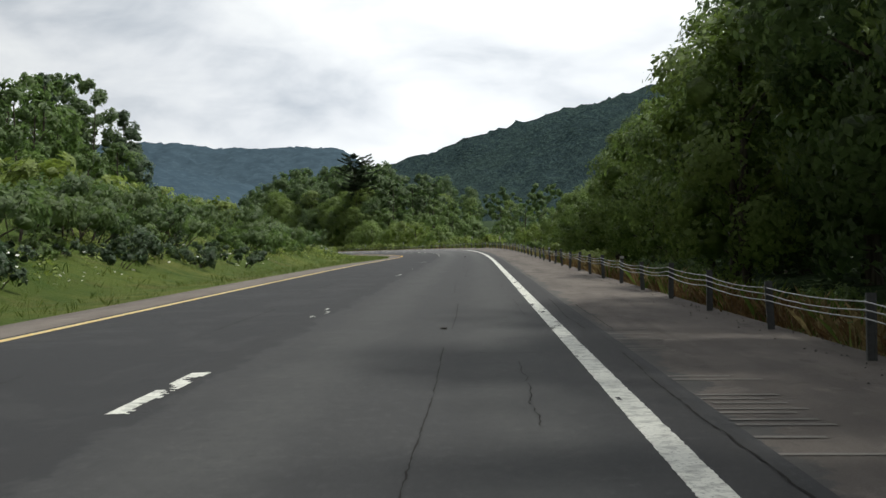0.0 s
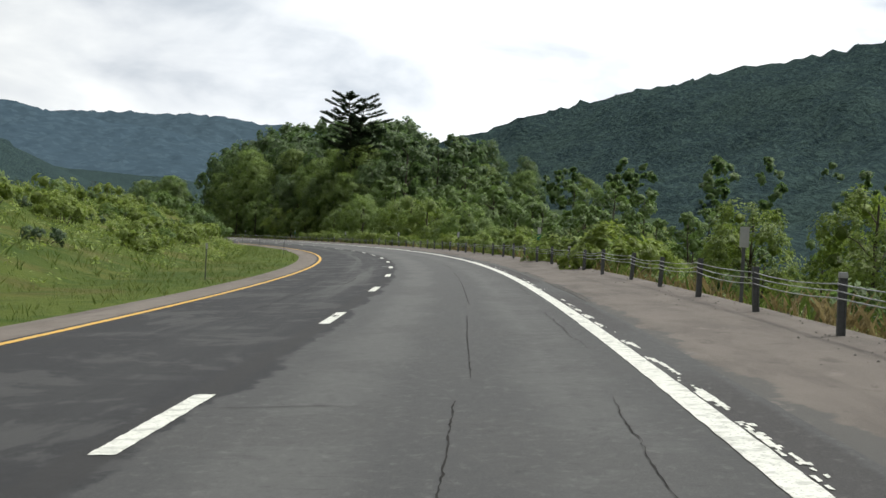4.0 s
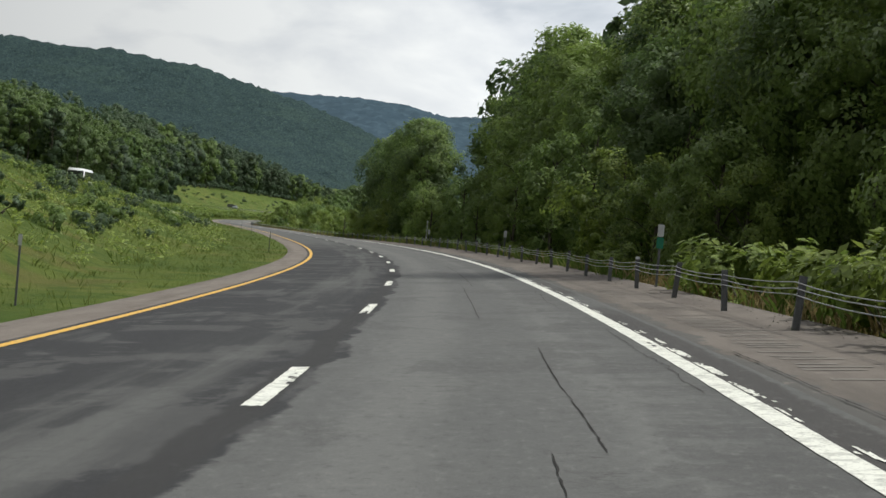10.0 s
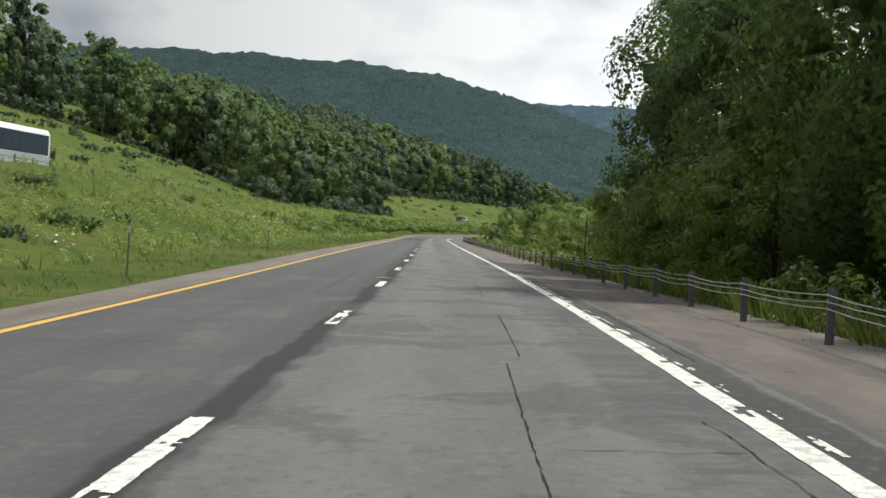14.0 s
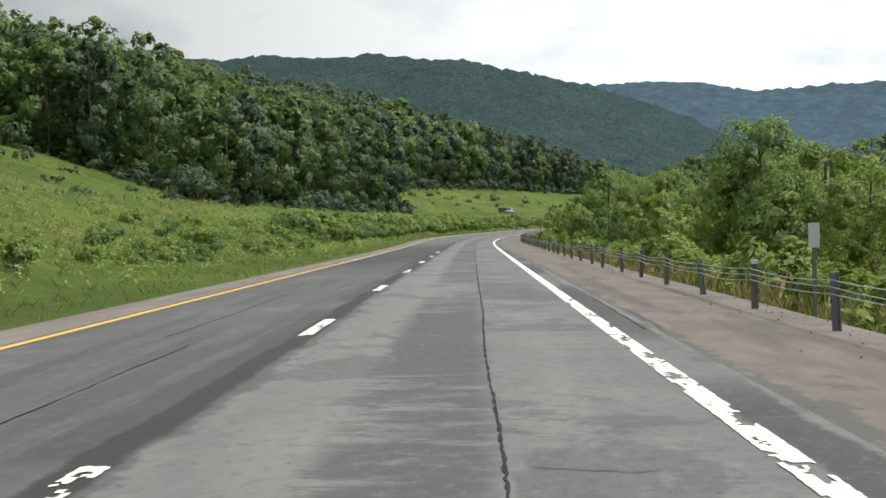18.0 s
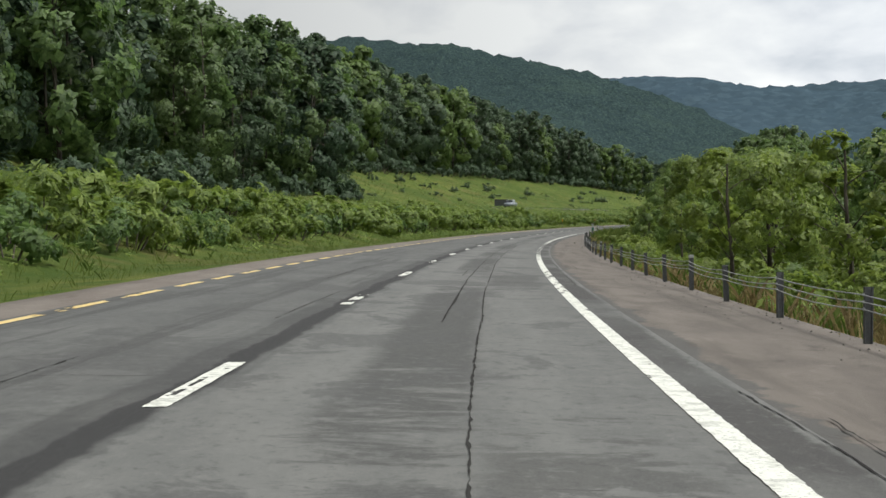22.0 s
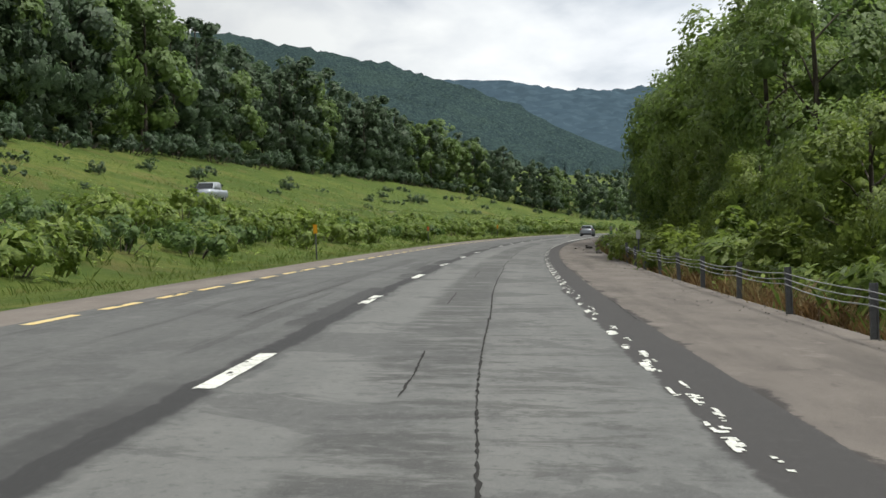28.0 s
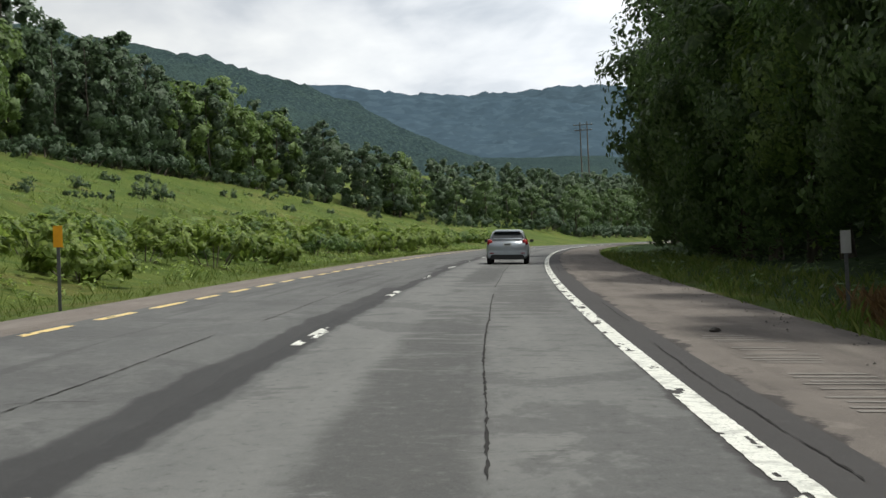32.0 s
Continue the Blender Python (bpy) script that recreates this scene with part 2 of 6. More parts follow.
def asphalt():
    n = Nodes("worn_asphalt", 0.86, 0.35)
    u, s, p = n.uv()
    grain = n.noise(p, 55, 4, rough=0.75)
    pits = n.noise(p, 9, 7, (1, 0.6, 1), 0.8)
    mid = n.noise(p, 1.6, 6, (1.0, 0.25, 1), 0.65)
    streak = n.noise(p, 2.2, 5, (1.6, 0.045, 1), 0.6)
    blot = n.noise(p, 0.7, 8, (0.7, 0.5, 1), 0.68, 0.4)
    wob = n.math("MULTIPLY", n.math("SUBTRACT", n.noise(p, 0.9, 5, (1, 0.5, 1)), 0.5), 0.9)
    tiny = n.math("MULTIPLY", n.math("SUBTRACT", n.noise(p, 5.0, 4), 0.5), 0.16)
    c = n.mix(n.span(mid, 0.3, 0.7), (0.122, 0.123, 0.120), (0.160, 0.159, 0.153))
    # the inner lane is the older, darker overlay
    late = n.span(s, 650, 710)
    c = n.mix(n.span(s, 330, 540, 0.72, 0.0), c, (0.080, 0.080, 0.081))
    # darker base tone at the start, standing in for shade on it
    c = n.mix(n.span(s, 90, 240, 0.85, 0.0), c, (0.056, 0.056, 0.058))
    # polished wheel paths
    for k in (-1.05, 0.85, -4.7, -3.1):
        c = n.mix(n.math("MULTIPLY", band(n, u, k - 0.36, k + 0.36, 0.24, wob), 0.30), c, (0.185, 0.185, 0.178))
    rag = n.noise(p, 1.0, 8, (0.35, 0.30, 1), 0.68, 0.8)
    step = n.math("MULTIPLY", n.math("SUBTRACT", n.noise(p, 0.9, 9, (0.3, 0.35, 1), 0.7), 0.5), 2.2)
    inner = n.span(n.math("ADD", u, n.math("MULTIPLY", step, 0.45)), -1.90, -1.83, 1, 0)
    lane = n.math("ADD", n.span(s, 395, 435, 1.0, 0.5), n.math("MULTIPLY", n.span(s, 600, 625), n.span(s, 655, 700, 0.4, 0.0)))
    inner = n.math("MULTIPLY", inner, n.math("MULTIPLY", lane, n.math("SUBTRACT", 1.0, n.math("MULTIPLY", late, 0.3))))
    worn = n.math("MULTIPLY", n.span(rag, 0.53, 0.58), n.span(streak, 0.38, 0.6))
    c = n.mix(n.math("MULTIPLY", inner, n.math("SUBTRACT", 0.97, n.math("MULTIPLY", worn, 0.45))), c, (0.020, 0.020, 0.023))
    calm = n.math("SUBTRACT", 1.0, n.math("MULTIPLY", inner, 0.72))
    # oil drip and thin patching between the wheels, further along the road
    along = n.span(s, 480, 560)
    flake = n.noise(p, 2.0, 9, (0.42, 0.9, 1), 0.74, 0.4)
    spell = n.noise(p, 0.5, 3, (0.1, 0.12, 1))
    patch = n.math("MULTIPLY", band(n, u, -0.95, 0.04, 0.14, n.math("ADD", n.math("MULTIPLY", wob, 0.35), n.math("MULTIPLY", tiny, 1.6))), n.span(n.math("ADD", flake, spell), 0.90, 1.04))
    c = n.mix(n.math("MULTIPLY", n.math("MULTIPLY", patch, along), 0.80), c, (0.056, 0.055, 0.054))
    second = n.math("MULTIPLY", band(n, u, 0.07, 1.25, 0.12, wob), n.span(n.math("SUBTRACT", flake, spell), 0.03, 0.09))
    c = n.mix(n.math("MULTIPLY", n.math("MULTIPLY", second, along), 0.70), c, (0.070, 0.068, 0.066))
    c = n.mix(n.math("MULTIPLY", n.span(blot, 0.53, 0.57), 0.62), c, (0.076, 0.075, 0.075))
    drag = n.noise(p, 1.0, 6, (1.5, 0.05, 1), 0.62, 0.25)
    lines = n.math("MULTIPLY", n.span(drag, 0.545, 0.60), n.span(u, -2.4, -2.7, 0.0, 1.0))
    c = n.mix(n.math("MULTIPLY", n.math("MULTIPLY", lines, along), 0.6), c, (0.055, 0.054, 0.054))
    # thin dark overlay between the outer wheel path and the edge line
    thin = n.math("MULTIPLY", band(n, u, 0.75, 1.75, 0.10, n.math("MULTIPLY", wob, 0.5)), n.math("MULTIPLY", n.span(s, 120, 150), n.span(s, 430, 560, 1.0, 0.35)))
    c = n.mix(n.math("MULTIPLY", thin, n.span(n.noise(p, 1.0, 7, (0.35, 1.6, 1), 0.7, 0.3), 0.38, 0.60, 0.12, 0.75)), c, (0.070, 0.069, 0.070))
    # polished grey band along the middle of the inner lane
    shine = n.math("MULTIPLY", band(n, u, -3.9, -2.55, 0.22, wob), n.math("MULTIPLY", n.span(s, 120, 170), n.span(s, 395, 470, 1.0, 0.0)))
    c = n.mix(n.math("MULTIPLY", shine, n.span(drag, 0.42, 0.62, 0.05, 0.6)), c, (0.112, 0.112, 0.109))
    # sealed joint under the lane dashes
    seam = n.math("MULTIPLY", band(n, u, -2.27, -1.97, 0.04, n.math("ADD", n.math("MULTIPLY", wob, 0.2), n.math("MULTIPLY", step, 0.22))), n.span(n.noise(p, 0.6, 3, (0.2, 0.25, 1)), 0.24, 0.36))
    wide = n.math("MULTIPLY", band(n, u, -2.58, -2.15, 0.05, n.math("ADD", n.math("MULTIPLY", wob, 0.4), n.math("MULTIPLY", step, 0.2))), n.span(n.noise(p, 0.55, 4, (0.2, 0.22, 1)), 0.40, 0.50))
    seam = n.math("MAXIMUM", seam, n.math("MULTIPLY", wide, n.math("MULTIPLY", n.span(s, 440, 500), n.span(s, 840, 960, 0.45, 0.9))))
    c = n.mix(n.math("MULTIPLY", seam, 0.94), c, (0.028, 0.027, 0.028))
    calm = n.math("MULTIPLY", calm, n.math("SUBTRACT", 1.0, n.math("MULTIPLY", seam, 0.75)))
    # dark, crumbling strip outside the edge line
    edge = n.math("MAXIMUM", band(n, u, 1.70, 2.12, 0.04, n.math("ADD", n.math("MULTIPLY", wob, 0.25), tiny)), n.math("MULTIPLY", n.span(s, 868, 884), band(n, u, 1.50, 3.0, 0.03, n.math("ADD", n.math("MULTIPLY", wob, 0.4), tiny))))
    c = n.mix(n.math("MULTIPLY", edge, n.math("MAXIMUM", n.span(n.noise(p, 0.35, 3, (0.2, 0.3, 1)), 0.38, 0.55, 0.1, 0.85), n.span(s, 868, 884, 0.0, 0.94))), c, (0.042, 0.038, 0.038))
    calm = n.math("MULTIPLY", calm, n.math("SUBTRACT", 1.0, n.math("MULTIPLY", n.math("MULTIPLY", edge, n.span(s, 868, 884)), 0.75)))
    # fine cross cracks
    tr = n.noise(p, 1.0, 4, (0.25, 1.5, 1), 0.5, 0.5)
    line = n.span(n.math("ABSOLUTE", n.math("SUBTRACT", tr, 0.5)), 0.0, 0.006, 1, 0)
    c = n.mix(n.math("MULTIPLY", n.math("MULTIPLY", line, n.span(mid, 0.5, 0.62)), 0.6), c, (0.035, 0.034, 0.034))
    c = n.mix(n.math("MULTIPLY", n.math("MULTIPLY", n.span(pits, 0.52, 0.66), 0.34), calm), c, (0.215, 0.212, 0.205))
    c = n.mix(n.math("MULTIPLY", n.span(pits, 0.34, 0.48, 1, 0), 0.55), c, (0.050, 0.050, 0.050))
    c = n.mix(n.math("MULTIPLY", n.math("MULTIPLY", n.span(grain, 0.52, 0.72), 0.40), calm), c, (0.24, 0.235, 0.225))
    c = n.mix(n.math("MULTIPLY", n.span(grain, 0.28, 0.44, 1, 0), 0.34), c, (0.05, 0.05, 0.05))
    # cloud shade over the first stretch, mixed into the asphalt colour
    c = n.mix(n.math("MULTIPLY", n.span(s, 70, 165, 1.0, 0.0), n.span(u, -2.4, -1.6, 0.72, 0.56)), c, (0.026, 0.027, 0.030))
    n.bump(n.math("ADD", grain, n.math("MULTIPLY", mid, 0.5)), 0.45, 0.008)
    return n.color(c)


def shoulder(name, a, b, dark):
    n = Nodes(name, 0.93, 0.2)
    u, s, p = n.uv()
    grain, mid = n.noise(p, 60, 4), n.noise(p, 1.3, 6, (1, 0.3, 1), 0.6, 0.3)
    strip = n.noise(p, 1.0, 4, (1.2, 0.06, 1))
    scab = n.noise(p, 2.4, 8, (0.8, 0.35, 1), 0.75)
    c = n.mix(n.span(mid, 0.32, 0.68), a, b)
    c = n.mix(n.math("MULTIPLY", n.span(strip, 0.5, 0.68), 0.5), c, dark)
    c = n.mix(n.math("MULTIPLY", n.span(grain, 0.55, 0.72), 0.45), c, tuple(1.6 * x for x in b))
    c = n.mix(n.math("MULTIPLY", n.span(grain, 0.27, 0.42, 1, 0), 0.45), c, dark)
    rim = n.math("ADD", n.math("MULTIPLY", n.math("SUBTRACT", n.noise(p, 0.9, 9, (0.4, 0.4, 1), 0.72), 0.5), 1.6), n.span(s, 860, 890, 0.0, -0.14))
    near = n.span(n.math("SUBTRACT", u, rim), 2.34, 2.42, 1, 0)
    c = n.mix(n.math("MULTIPLY", near, n.math("MULTIPLY", n.span(u, 0.0, 0.5), 0.85)), c, n.mix(n.span(s, 860, 890), (0.100, 0.098, 0.096), (0.046, 0.042, 0.042)))
    c = n.mix(n.math("MULTIPLY", n.span(scab, 0.56, 0.66), 0.5), c, tuple(1.35 * x for x in b))
    c = n.mix(n.math("MULTIPLY", n.span(scab, 0.34, 0.44, 1, 0), 0.5), c, dark)
    n.bump(n.math("ADD", grain, scab), 0.7, 0.014)
    return n.color(c)


def paint(name, col, worn):
    n = Nodes(name, 0.7, 0.4)
    p = n.where()
    c = n.mix(n.span(n.noise(p, 7, 5), 0.45, 0.66), col, worn)
    c = n.mix(n.math("MULTIPLY", n.span(n.noise(p, 38, 4), 0.53, 0.68), 0.6), c, (0.16, 0.16, 0.155))
    return n.color(c)


def foliage(name, dark, mid, light, through=0.30, obj=0.35, grain=5.0, gloss=0.2, relief=1.0, mottle=1.0):
    """Leaves: diffuse and let-through light, each leaf and each clump with its own tone."""
    n = Nodes(name, 0.42, gloss)
    r, o = n.random(), n.random("Object")
    c = n.mix(n.span(r, 0.0, 0.55), dark, mid)
    c = n.mix(n.span(r, 0.6, 1.0), c, light)
    c = n.mix(n.math("MULTIPLY", n.span(o, 0.2, 0.9), obj), c, tuple(x * k for x, k in zip(light, (1.05, 0.95, 0.8))))
    p = n.where()
    # broad tone patches, also imitating lit and shaded masses of the crowns
    stand = n.noise(p, grain * 0.03, 3)
    c = n.mix(n.math("MULTIPLY", n.span(stand, 0.52, 0.66), 0.5 * mottle), c, light)
    c = n.mix(n.math("MULTIPLY", n.span(stand, 0.34, 0.48, 1, 0), 0.5 * mottle), c, dark)
    mass, fine = n.noise(p, grain * 0.28, 4), n.noise(p, grain, 5, rough=0.7)
    cell, far = n.cells(p, grain * 1.5)
    c = n.mix(n.math("MULTIPLY", n.span(mass, 0.45, 0.68), 0.4), c, light)
    c = n.mix(n.math("MULTIPLY", n.span(cell, 0.55, 1.0), 0.55), c, tuple(x * 1.25 for x in light))
    c = n.mix(n.math("MULTIPLY", n.span(cell, 0.0, 0.4, 1, 0), 0.35 * mottle), c, tuple(x * 0.5 for x in dark))
    # dark specks paint in the shaded gaps between leaves
    c = n.mix(n.math("MULTIPLY", n.span(fine, 0.36, 0.50, 1, 0), 0.35 * mottle), c, tuple(x * 0.3 for x in dark))
    n.bump(n.math("ADD", n.math("ADD", fine, n.math("MULTIPLY", mass, 1.5)), n.math("MULTIPLY", cell, 0.5)), relief, 1.1 / grain)
    n.color(c)
    tr = n.t.nodes.new("ShaderNodeBsdfTranslucent")
    sh = n.t.nodes.new("ShaderNodeMixShader")
    sh.inputs[0].default_value = through
    n.t.links.new(c, tr.inputs["Color"])
    n.t.links.new(n.b.outputs[0], sh.inputs[1])
    n.t.links.new(tr.outputs[0], sh.inputs[2])
    n.t.links.new(sh.outputs[0], n.t.nodes["Material Output"].inputs["Surface"])
    return n.m


def meadow():
    n = Nodes("meadow_grass", 0.95, 0.1)
    p = n.where()
    a, b, f = n.noise(p, 0.045, 5, warp=0.5), n.noise(p, 0.8, 7, rough=0.72), n.noise(p, 7, 5, rough=0.7)
    c = n.mix(n.span(a, 0.35, 0.66), (0.070, 0.104, 0.022), (0.115, 0.148, 0.033))
    c = n.mix(n.math("MULTIPLY", n.span(n.noise(p, 0.11, 5, warp=0.8), 0.52, 0.64), 0.6), c, (0.160, 0.166, 0.048))
    c = n.mix(n.math("MULTIPLY", n.span(b, 0.48, 0.60), 0.8), c, (0.056, 0.096, 0.020))
    c = n.mix(n.math("MULTIPLY", n.span(b, 0.26, 0.42, 1, 0), 0.5), c, (0.180, 0.200, 0.050))
    c = n.mix(n.math("MULTIPLY", n.span(n.noise(p, 0.19, 6, (1, 1, 1), 0.65, 0.6), 0.53, 0.66), 0.5), c, (0.150, 0.122, 0.048))
    c = n.mix(n.math("MULTIPLY", n.span(f, 0.5, 0.72), 0.6), c, (0.035, 0.060, 0.014))
    n.bump(n.math("ADD", b, n.math("MULTIPLY", f, 0.4)), 0.9, 0.35)
    return n.color(c)


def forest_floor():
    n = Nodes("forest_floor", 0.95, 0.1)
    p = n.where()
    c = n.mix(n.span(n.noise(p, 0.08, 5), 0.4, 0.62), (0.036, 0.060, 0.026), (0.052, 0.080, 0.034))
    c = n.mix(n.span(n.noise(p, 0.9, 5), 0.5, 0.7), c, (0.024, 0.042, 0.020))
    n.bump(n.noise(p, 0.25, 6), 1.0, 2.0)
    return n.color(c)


def plain(name, col, rough=0.6, metal=0.0, vary=0.25, scale=12.0, spec=0.4):
    n = Nodes(name, rough, spec)
    n.b.inputs["Metallic"].default_value = metal
    p = n.where()
    c = n.mix(n.math("MULTIPLY", n.span(n.noise(p, scale, 5), 0.4, 0.7), vary), col, tuple(x * 0.45 for x in col))
    return n.color(c)


def bark():
    n = Nodes("bark", 0.95, 0.1)
    p = n.where()
    g = n.noise(p, 6, 5, (1, 1, 0.18))
    n.bump(g, 0.8, 0.03)
    return n.color(n.mix(n.span(g, 0.35, 0.65), (0.050, 0.042, 0.034), (0.140, 0.122, 0.100)))


ASPHALT = asphalt()
SHOULDER = shoulder("gravelly_shoulder", (0.128, 0.112, 0.102), (0.178, 0.156, 0.140), (0.070, 0.062, 0.057))
INNER_SHOULDER = shoulder("inner_shoulder", (0.165, 0.140, 0.125), (0.205, 0.180, 0.160), (0.095, 0.080, 0.070))
WHITE = paint("white_road_paint", (0.74, 0.74, 0.68), (0.50, 0.50, 0.46))
YELLOW = paint("yellow_road_paint", (0.70, 0.40, 0.055), (0.56, 0.36, 0.10))
YELLOW_PALE = paint("bleached_yellow_road_paint", (0.72, 0.52, 0.20), (0.62, 0.52, 0.30))
TAR = plain("crack_sealer", (0.042, 0.040, 0.039), 0.95, 0, 0.4, 3, 0.05)
GROOVE = plain("groove_bars", (0.215, 0.198, 0.182), 0.95, 0, 0.3, 14)
PALE_PATCH = plain("pale_patch", (0.23, 0.23, 0.225), 0.9, 0, 0.4, 5)
# LEAF and LEAF_DARK carry some extra blue to imitate haze
LEAF = foliage("leaves", (0.072, 0.130, 0.038), (0.118, 0.200, 0.056), (0.188, 0.282, 0.082), 0.48, 0.45, 5.0, 0.5, 0.5, 0.6)
LEAF_DARK = foliage("dark_leaves", (0.056, 0.102, 0.036), (0.096, 0.163, 0.054), (0.154, 0.232, 0.078), 0.48, 0.45, 5.0, 0.5, 0.5, 0.6)
# deep green, with the hillside's shade and haze added to the colour
LEAF_DEEP_SHADE = foliage("deep_green_shaded_leaves", (0.038, 0.072, 0.040), (0.066, 0.116, 0.062), (0.110, 0.168, 0.090), 0.42, 0.45, 5.0, 0.4, 0.5, 0.8)
# lighter green, brightened in the colour as if in a patch of sun
LEAF_SUNLIT = foliage("sunlit_leaves", (0.100, 0.168, 0.040), (0.158, 0.245, 0.058), (0.245, 0.340, 0.090), 0.48, 0.45, 6.0, 0.5, 0.5, 0.6)
LEAF_BRIGHT = foliage("sumac_leaves", (0.100, 0.158, 0.029), (0.175, 0.260, 0.046), (0.288, 0.366, 0.080), 0.46, 0.35, 8.0, 0.5, 0.5, 0.6)
NEEDLES = foliage("needles", (0.026, 0.052, 0.023), (0.042, 0.075, 0.034), (0.065, 0.107, 0.044), 0.2)
# bluish haze and sunlit mottling are put into this leaf colour
HAZY_FAR_LEAF = foliage("hill_woods", (0.037, 0.059, 0.064), (0.045, 0.070, 0.073), (0.058, 0.089, 0.079), 0.0, 0.0, 0.5, 0.0, 0.8, 1.0)
# the blue of distance haze is painted into the base colour
HAZE_BLUE_LEAF = foliage("hazy_distant_woods", (0.052, 0.082, 0.108), (0.056, 0.086, 0.112), (0.062, 0.093, 0.116), 0.0, 0.0, 0.05, 0.0, 0.0, 0.3)
GRASS = foliage("grass_blades", (0.066, 0.114, 0.022), (0.106, 0.163, 0.032), (0.185, 0.212, 0.062), 0.5, 0.1, 2.0, 0.1, 0.0, 0.15)
RUSTY = foliage("rust_brown_undergrowth", (0.135, 0.075, 0.034), (0.205, 0.118, 0.052), (0.290, 0.185, 0.085), 0.3, 0.1)
DRY = foliage("dry_grass", (0.200, 0.140, 0.056), (0.300, 0.225, 0.100), (0.390, 0.310, 0.150), 0.3, 0.1)
FLOWER = plain("white_flowers", (0.75, 0.75, 0.68), 0.8, 0, 0.1)
MEADOW, FLOOR, BARK = meadow(), forest_floor(), bark()
STEEL = plain("weathered_galvanised_steel", (0.120, 0.122, 0.126), 0.65, 0.25, 0.5, 20)
CABLE = plain("galvanised_cable", (0.42, 0.43, 0.44), 0.5, 0.5, 0.3, 20)
SIGN_BACK = plain("bare_aluminium", (0.46, 0.46, 0.46), 0.55, 0.3, 0.2, 8)
SIGN_GREEN = plain("green_sign_sheet", (0.010, 0.150, 0.085), 0.5, 0, 0.15)
SIGN_ORANGE = plain("orange_marker_sheet", (0.82, 0.37, 0.015), 0.5, 0, 0.12)
SIGN_RED = plain("faded_red_orange_sheet", (0.62, 0.13, 0.03), 0.5, 0, 0.2)
POLE_WOOD = plain("weathered_pole", (0.11, 0.095, 0.08), 0.9, 0, 0.4, 3)
SILVER = plain("silver_car_paint", (0.40, 0.43, 0.47), 0.36, 0.55, 0.06, 3, 0.5)
BLACK = plain("black_plastic", (0.022, 0.022, 0.024), 0.6, 0, 0.2)
RUBBER = plain("tyre_rubber", (0.018, 0.018, 0.018), 0.85, 0, 0.2)
ALLOY = plain("alloy_rim", (0.45, 0.45, 0.46), 0.4, 0.8, 0.2)
GLASS = plain("dark_glass", (0.020, 0.024, 0.027), 0.08, 0, 0.0, 1, 0.8)
RED_LENS = plain("red_lens", (0.28, 0.012, 0.012), 0.25, 0, 0.1)
WHITE_BODY = plain("white_body_paint", (0.72, 0.73, 0.74), 0.4, 0, 0.12, 2)
GREY_BODY = plain("grey_body_paint", (0.30, 0.32, 0.35), 0.5, 0, 0.3, 2)
PLATE = plain("number_plate", (0.60, 0.62, 0.60), 0.5, 0, 0.1)
STONE = plain("dark_rubble", (0.075, 0.068, 0.062), 0.95, 0, 0.5, 9)

# ---- mesh helpers ----
NORMALS = {}


def mesh(name, verts, faces, mat, uv=None, smooth=False, normals=None):
    """A mesh from arrays: vertices, and faces that all have three or all four corners; normals: rounded shading for foliage."""
    verts, faces = np.asarray(verts, np.float32).reshape(-1, 3), np.asarray(faces, np.int32)
    k = faces.shape[1]
    me = bpy.data.meshes.new(name)
    me.vertices.add(len(verts)), me.loops.add(faces.size), me.polygons.add(len(faces))
    me.vertices.foreach_set("co", verts.ravel())
    me.loops.foreach_set("vertex_index", faces.ravel())
    me.polygons.foreach_set("loop_start", np.arange(len(faces), dtype=np.int32) * k)
    if uv is not None:
        layer = me.uv_layers.new(name="plan")
        layer.data.foreach_set("uv", np.asarray(uv, np.float32)[faces.ravel()].ravel())
    me.materials.append(mat)
    me.polygons.foreach_set("use_smooth", np.full(len(faces), smooth))
    me.update(calc_edges=True)
    if normals is not None:
        me.polygons.foreach_set("use_smooth", np.full(len(faces), True))
        n = np.asarray(normals, np.float32)
        me.normals_split_custom_set_from_vertices(n)
        NORMALS[me.name] = n
    return me


def part(name, me, parent, label="", at_place=(0, 0, 0)):
    """One mesh as a part under a thing."""
    ob = new(name, me)
    ob.parent = parent
    ob.location = at_place
    return tagged(ob, label)


def quads(n, m):
    i = np.arange(n - 1)[:, None] * m + np.arange(m - 1)[None]
    return np.stack([i, i + 1, i + m + 1, i + m], -1).reshape(-1, 4)


def strip(name, us, ss, height, mat, smooth=True):
    """A sheet over stations and offsets, with its plan in the map 'plan'."""
    S, U = np.meshgrid(np.asarray(ss, float), np.asarray(us, float), indexing="ij")
    X, Y, Z = at(S, U, height(S, U))
    uv = np.stack([U, S], -1).reshape(-1, 2)
    return mesh(name, np.stack([X, Y, Z], -1), quads(*S.shape), mat, uv, smooth)


class Heap:
    """Gathers pieces of one mesh, all quads or all triangles."""

    def __init__(self):
        self.v, self.f, self.k, self.n = [], [], [], 0

    def add(self, v, f, normals=None):
        v, f = np.asarray(v, float).reshape(-1, 3), np.asarray(f, int)
        self.v.append(v), self.f.append(f + self.n)
        self.k.append(np.zeros_like(v) if normals is None else np.asarray(normals, float).reshape(-1, 3))
        self.n += len(v)

    def mesh(self, name, mat, smooth=False):
        k = np.concatenate(self.k)
        return mesh(name, np.concatenate(self.v), np.concatenate(self.f), mat, None, smooth, k if k.any() else None)


BOX_F = np.array([(0, 3, 2, 1), (4, 5, 6, 7), (0, 1, 5, 4), (1, 2, 6, 5), (2, 3, 7, 6), (3, 0, 4, 7)])


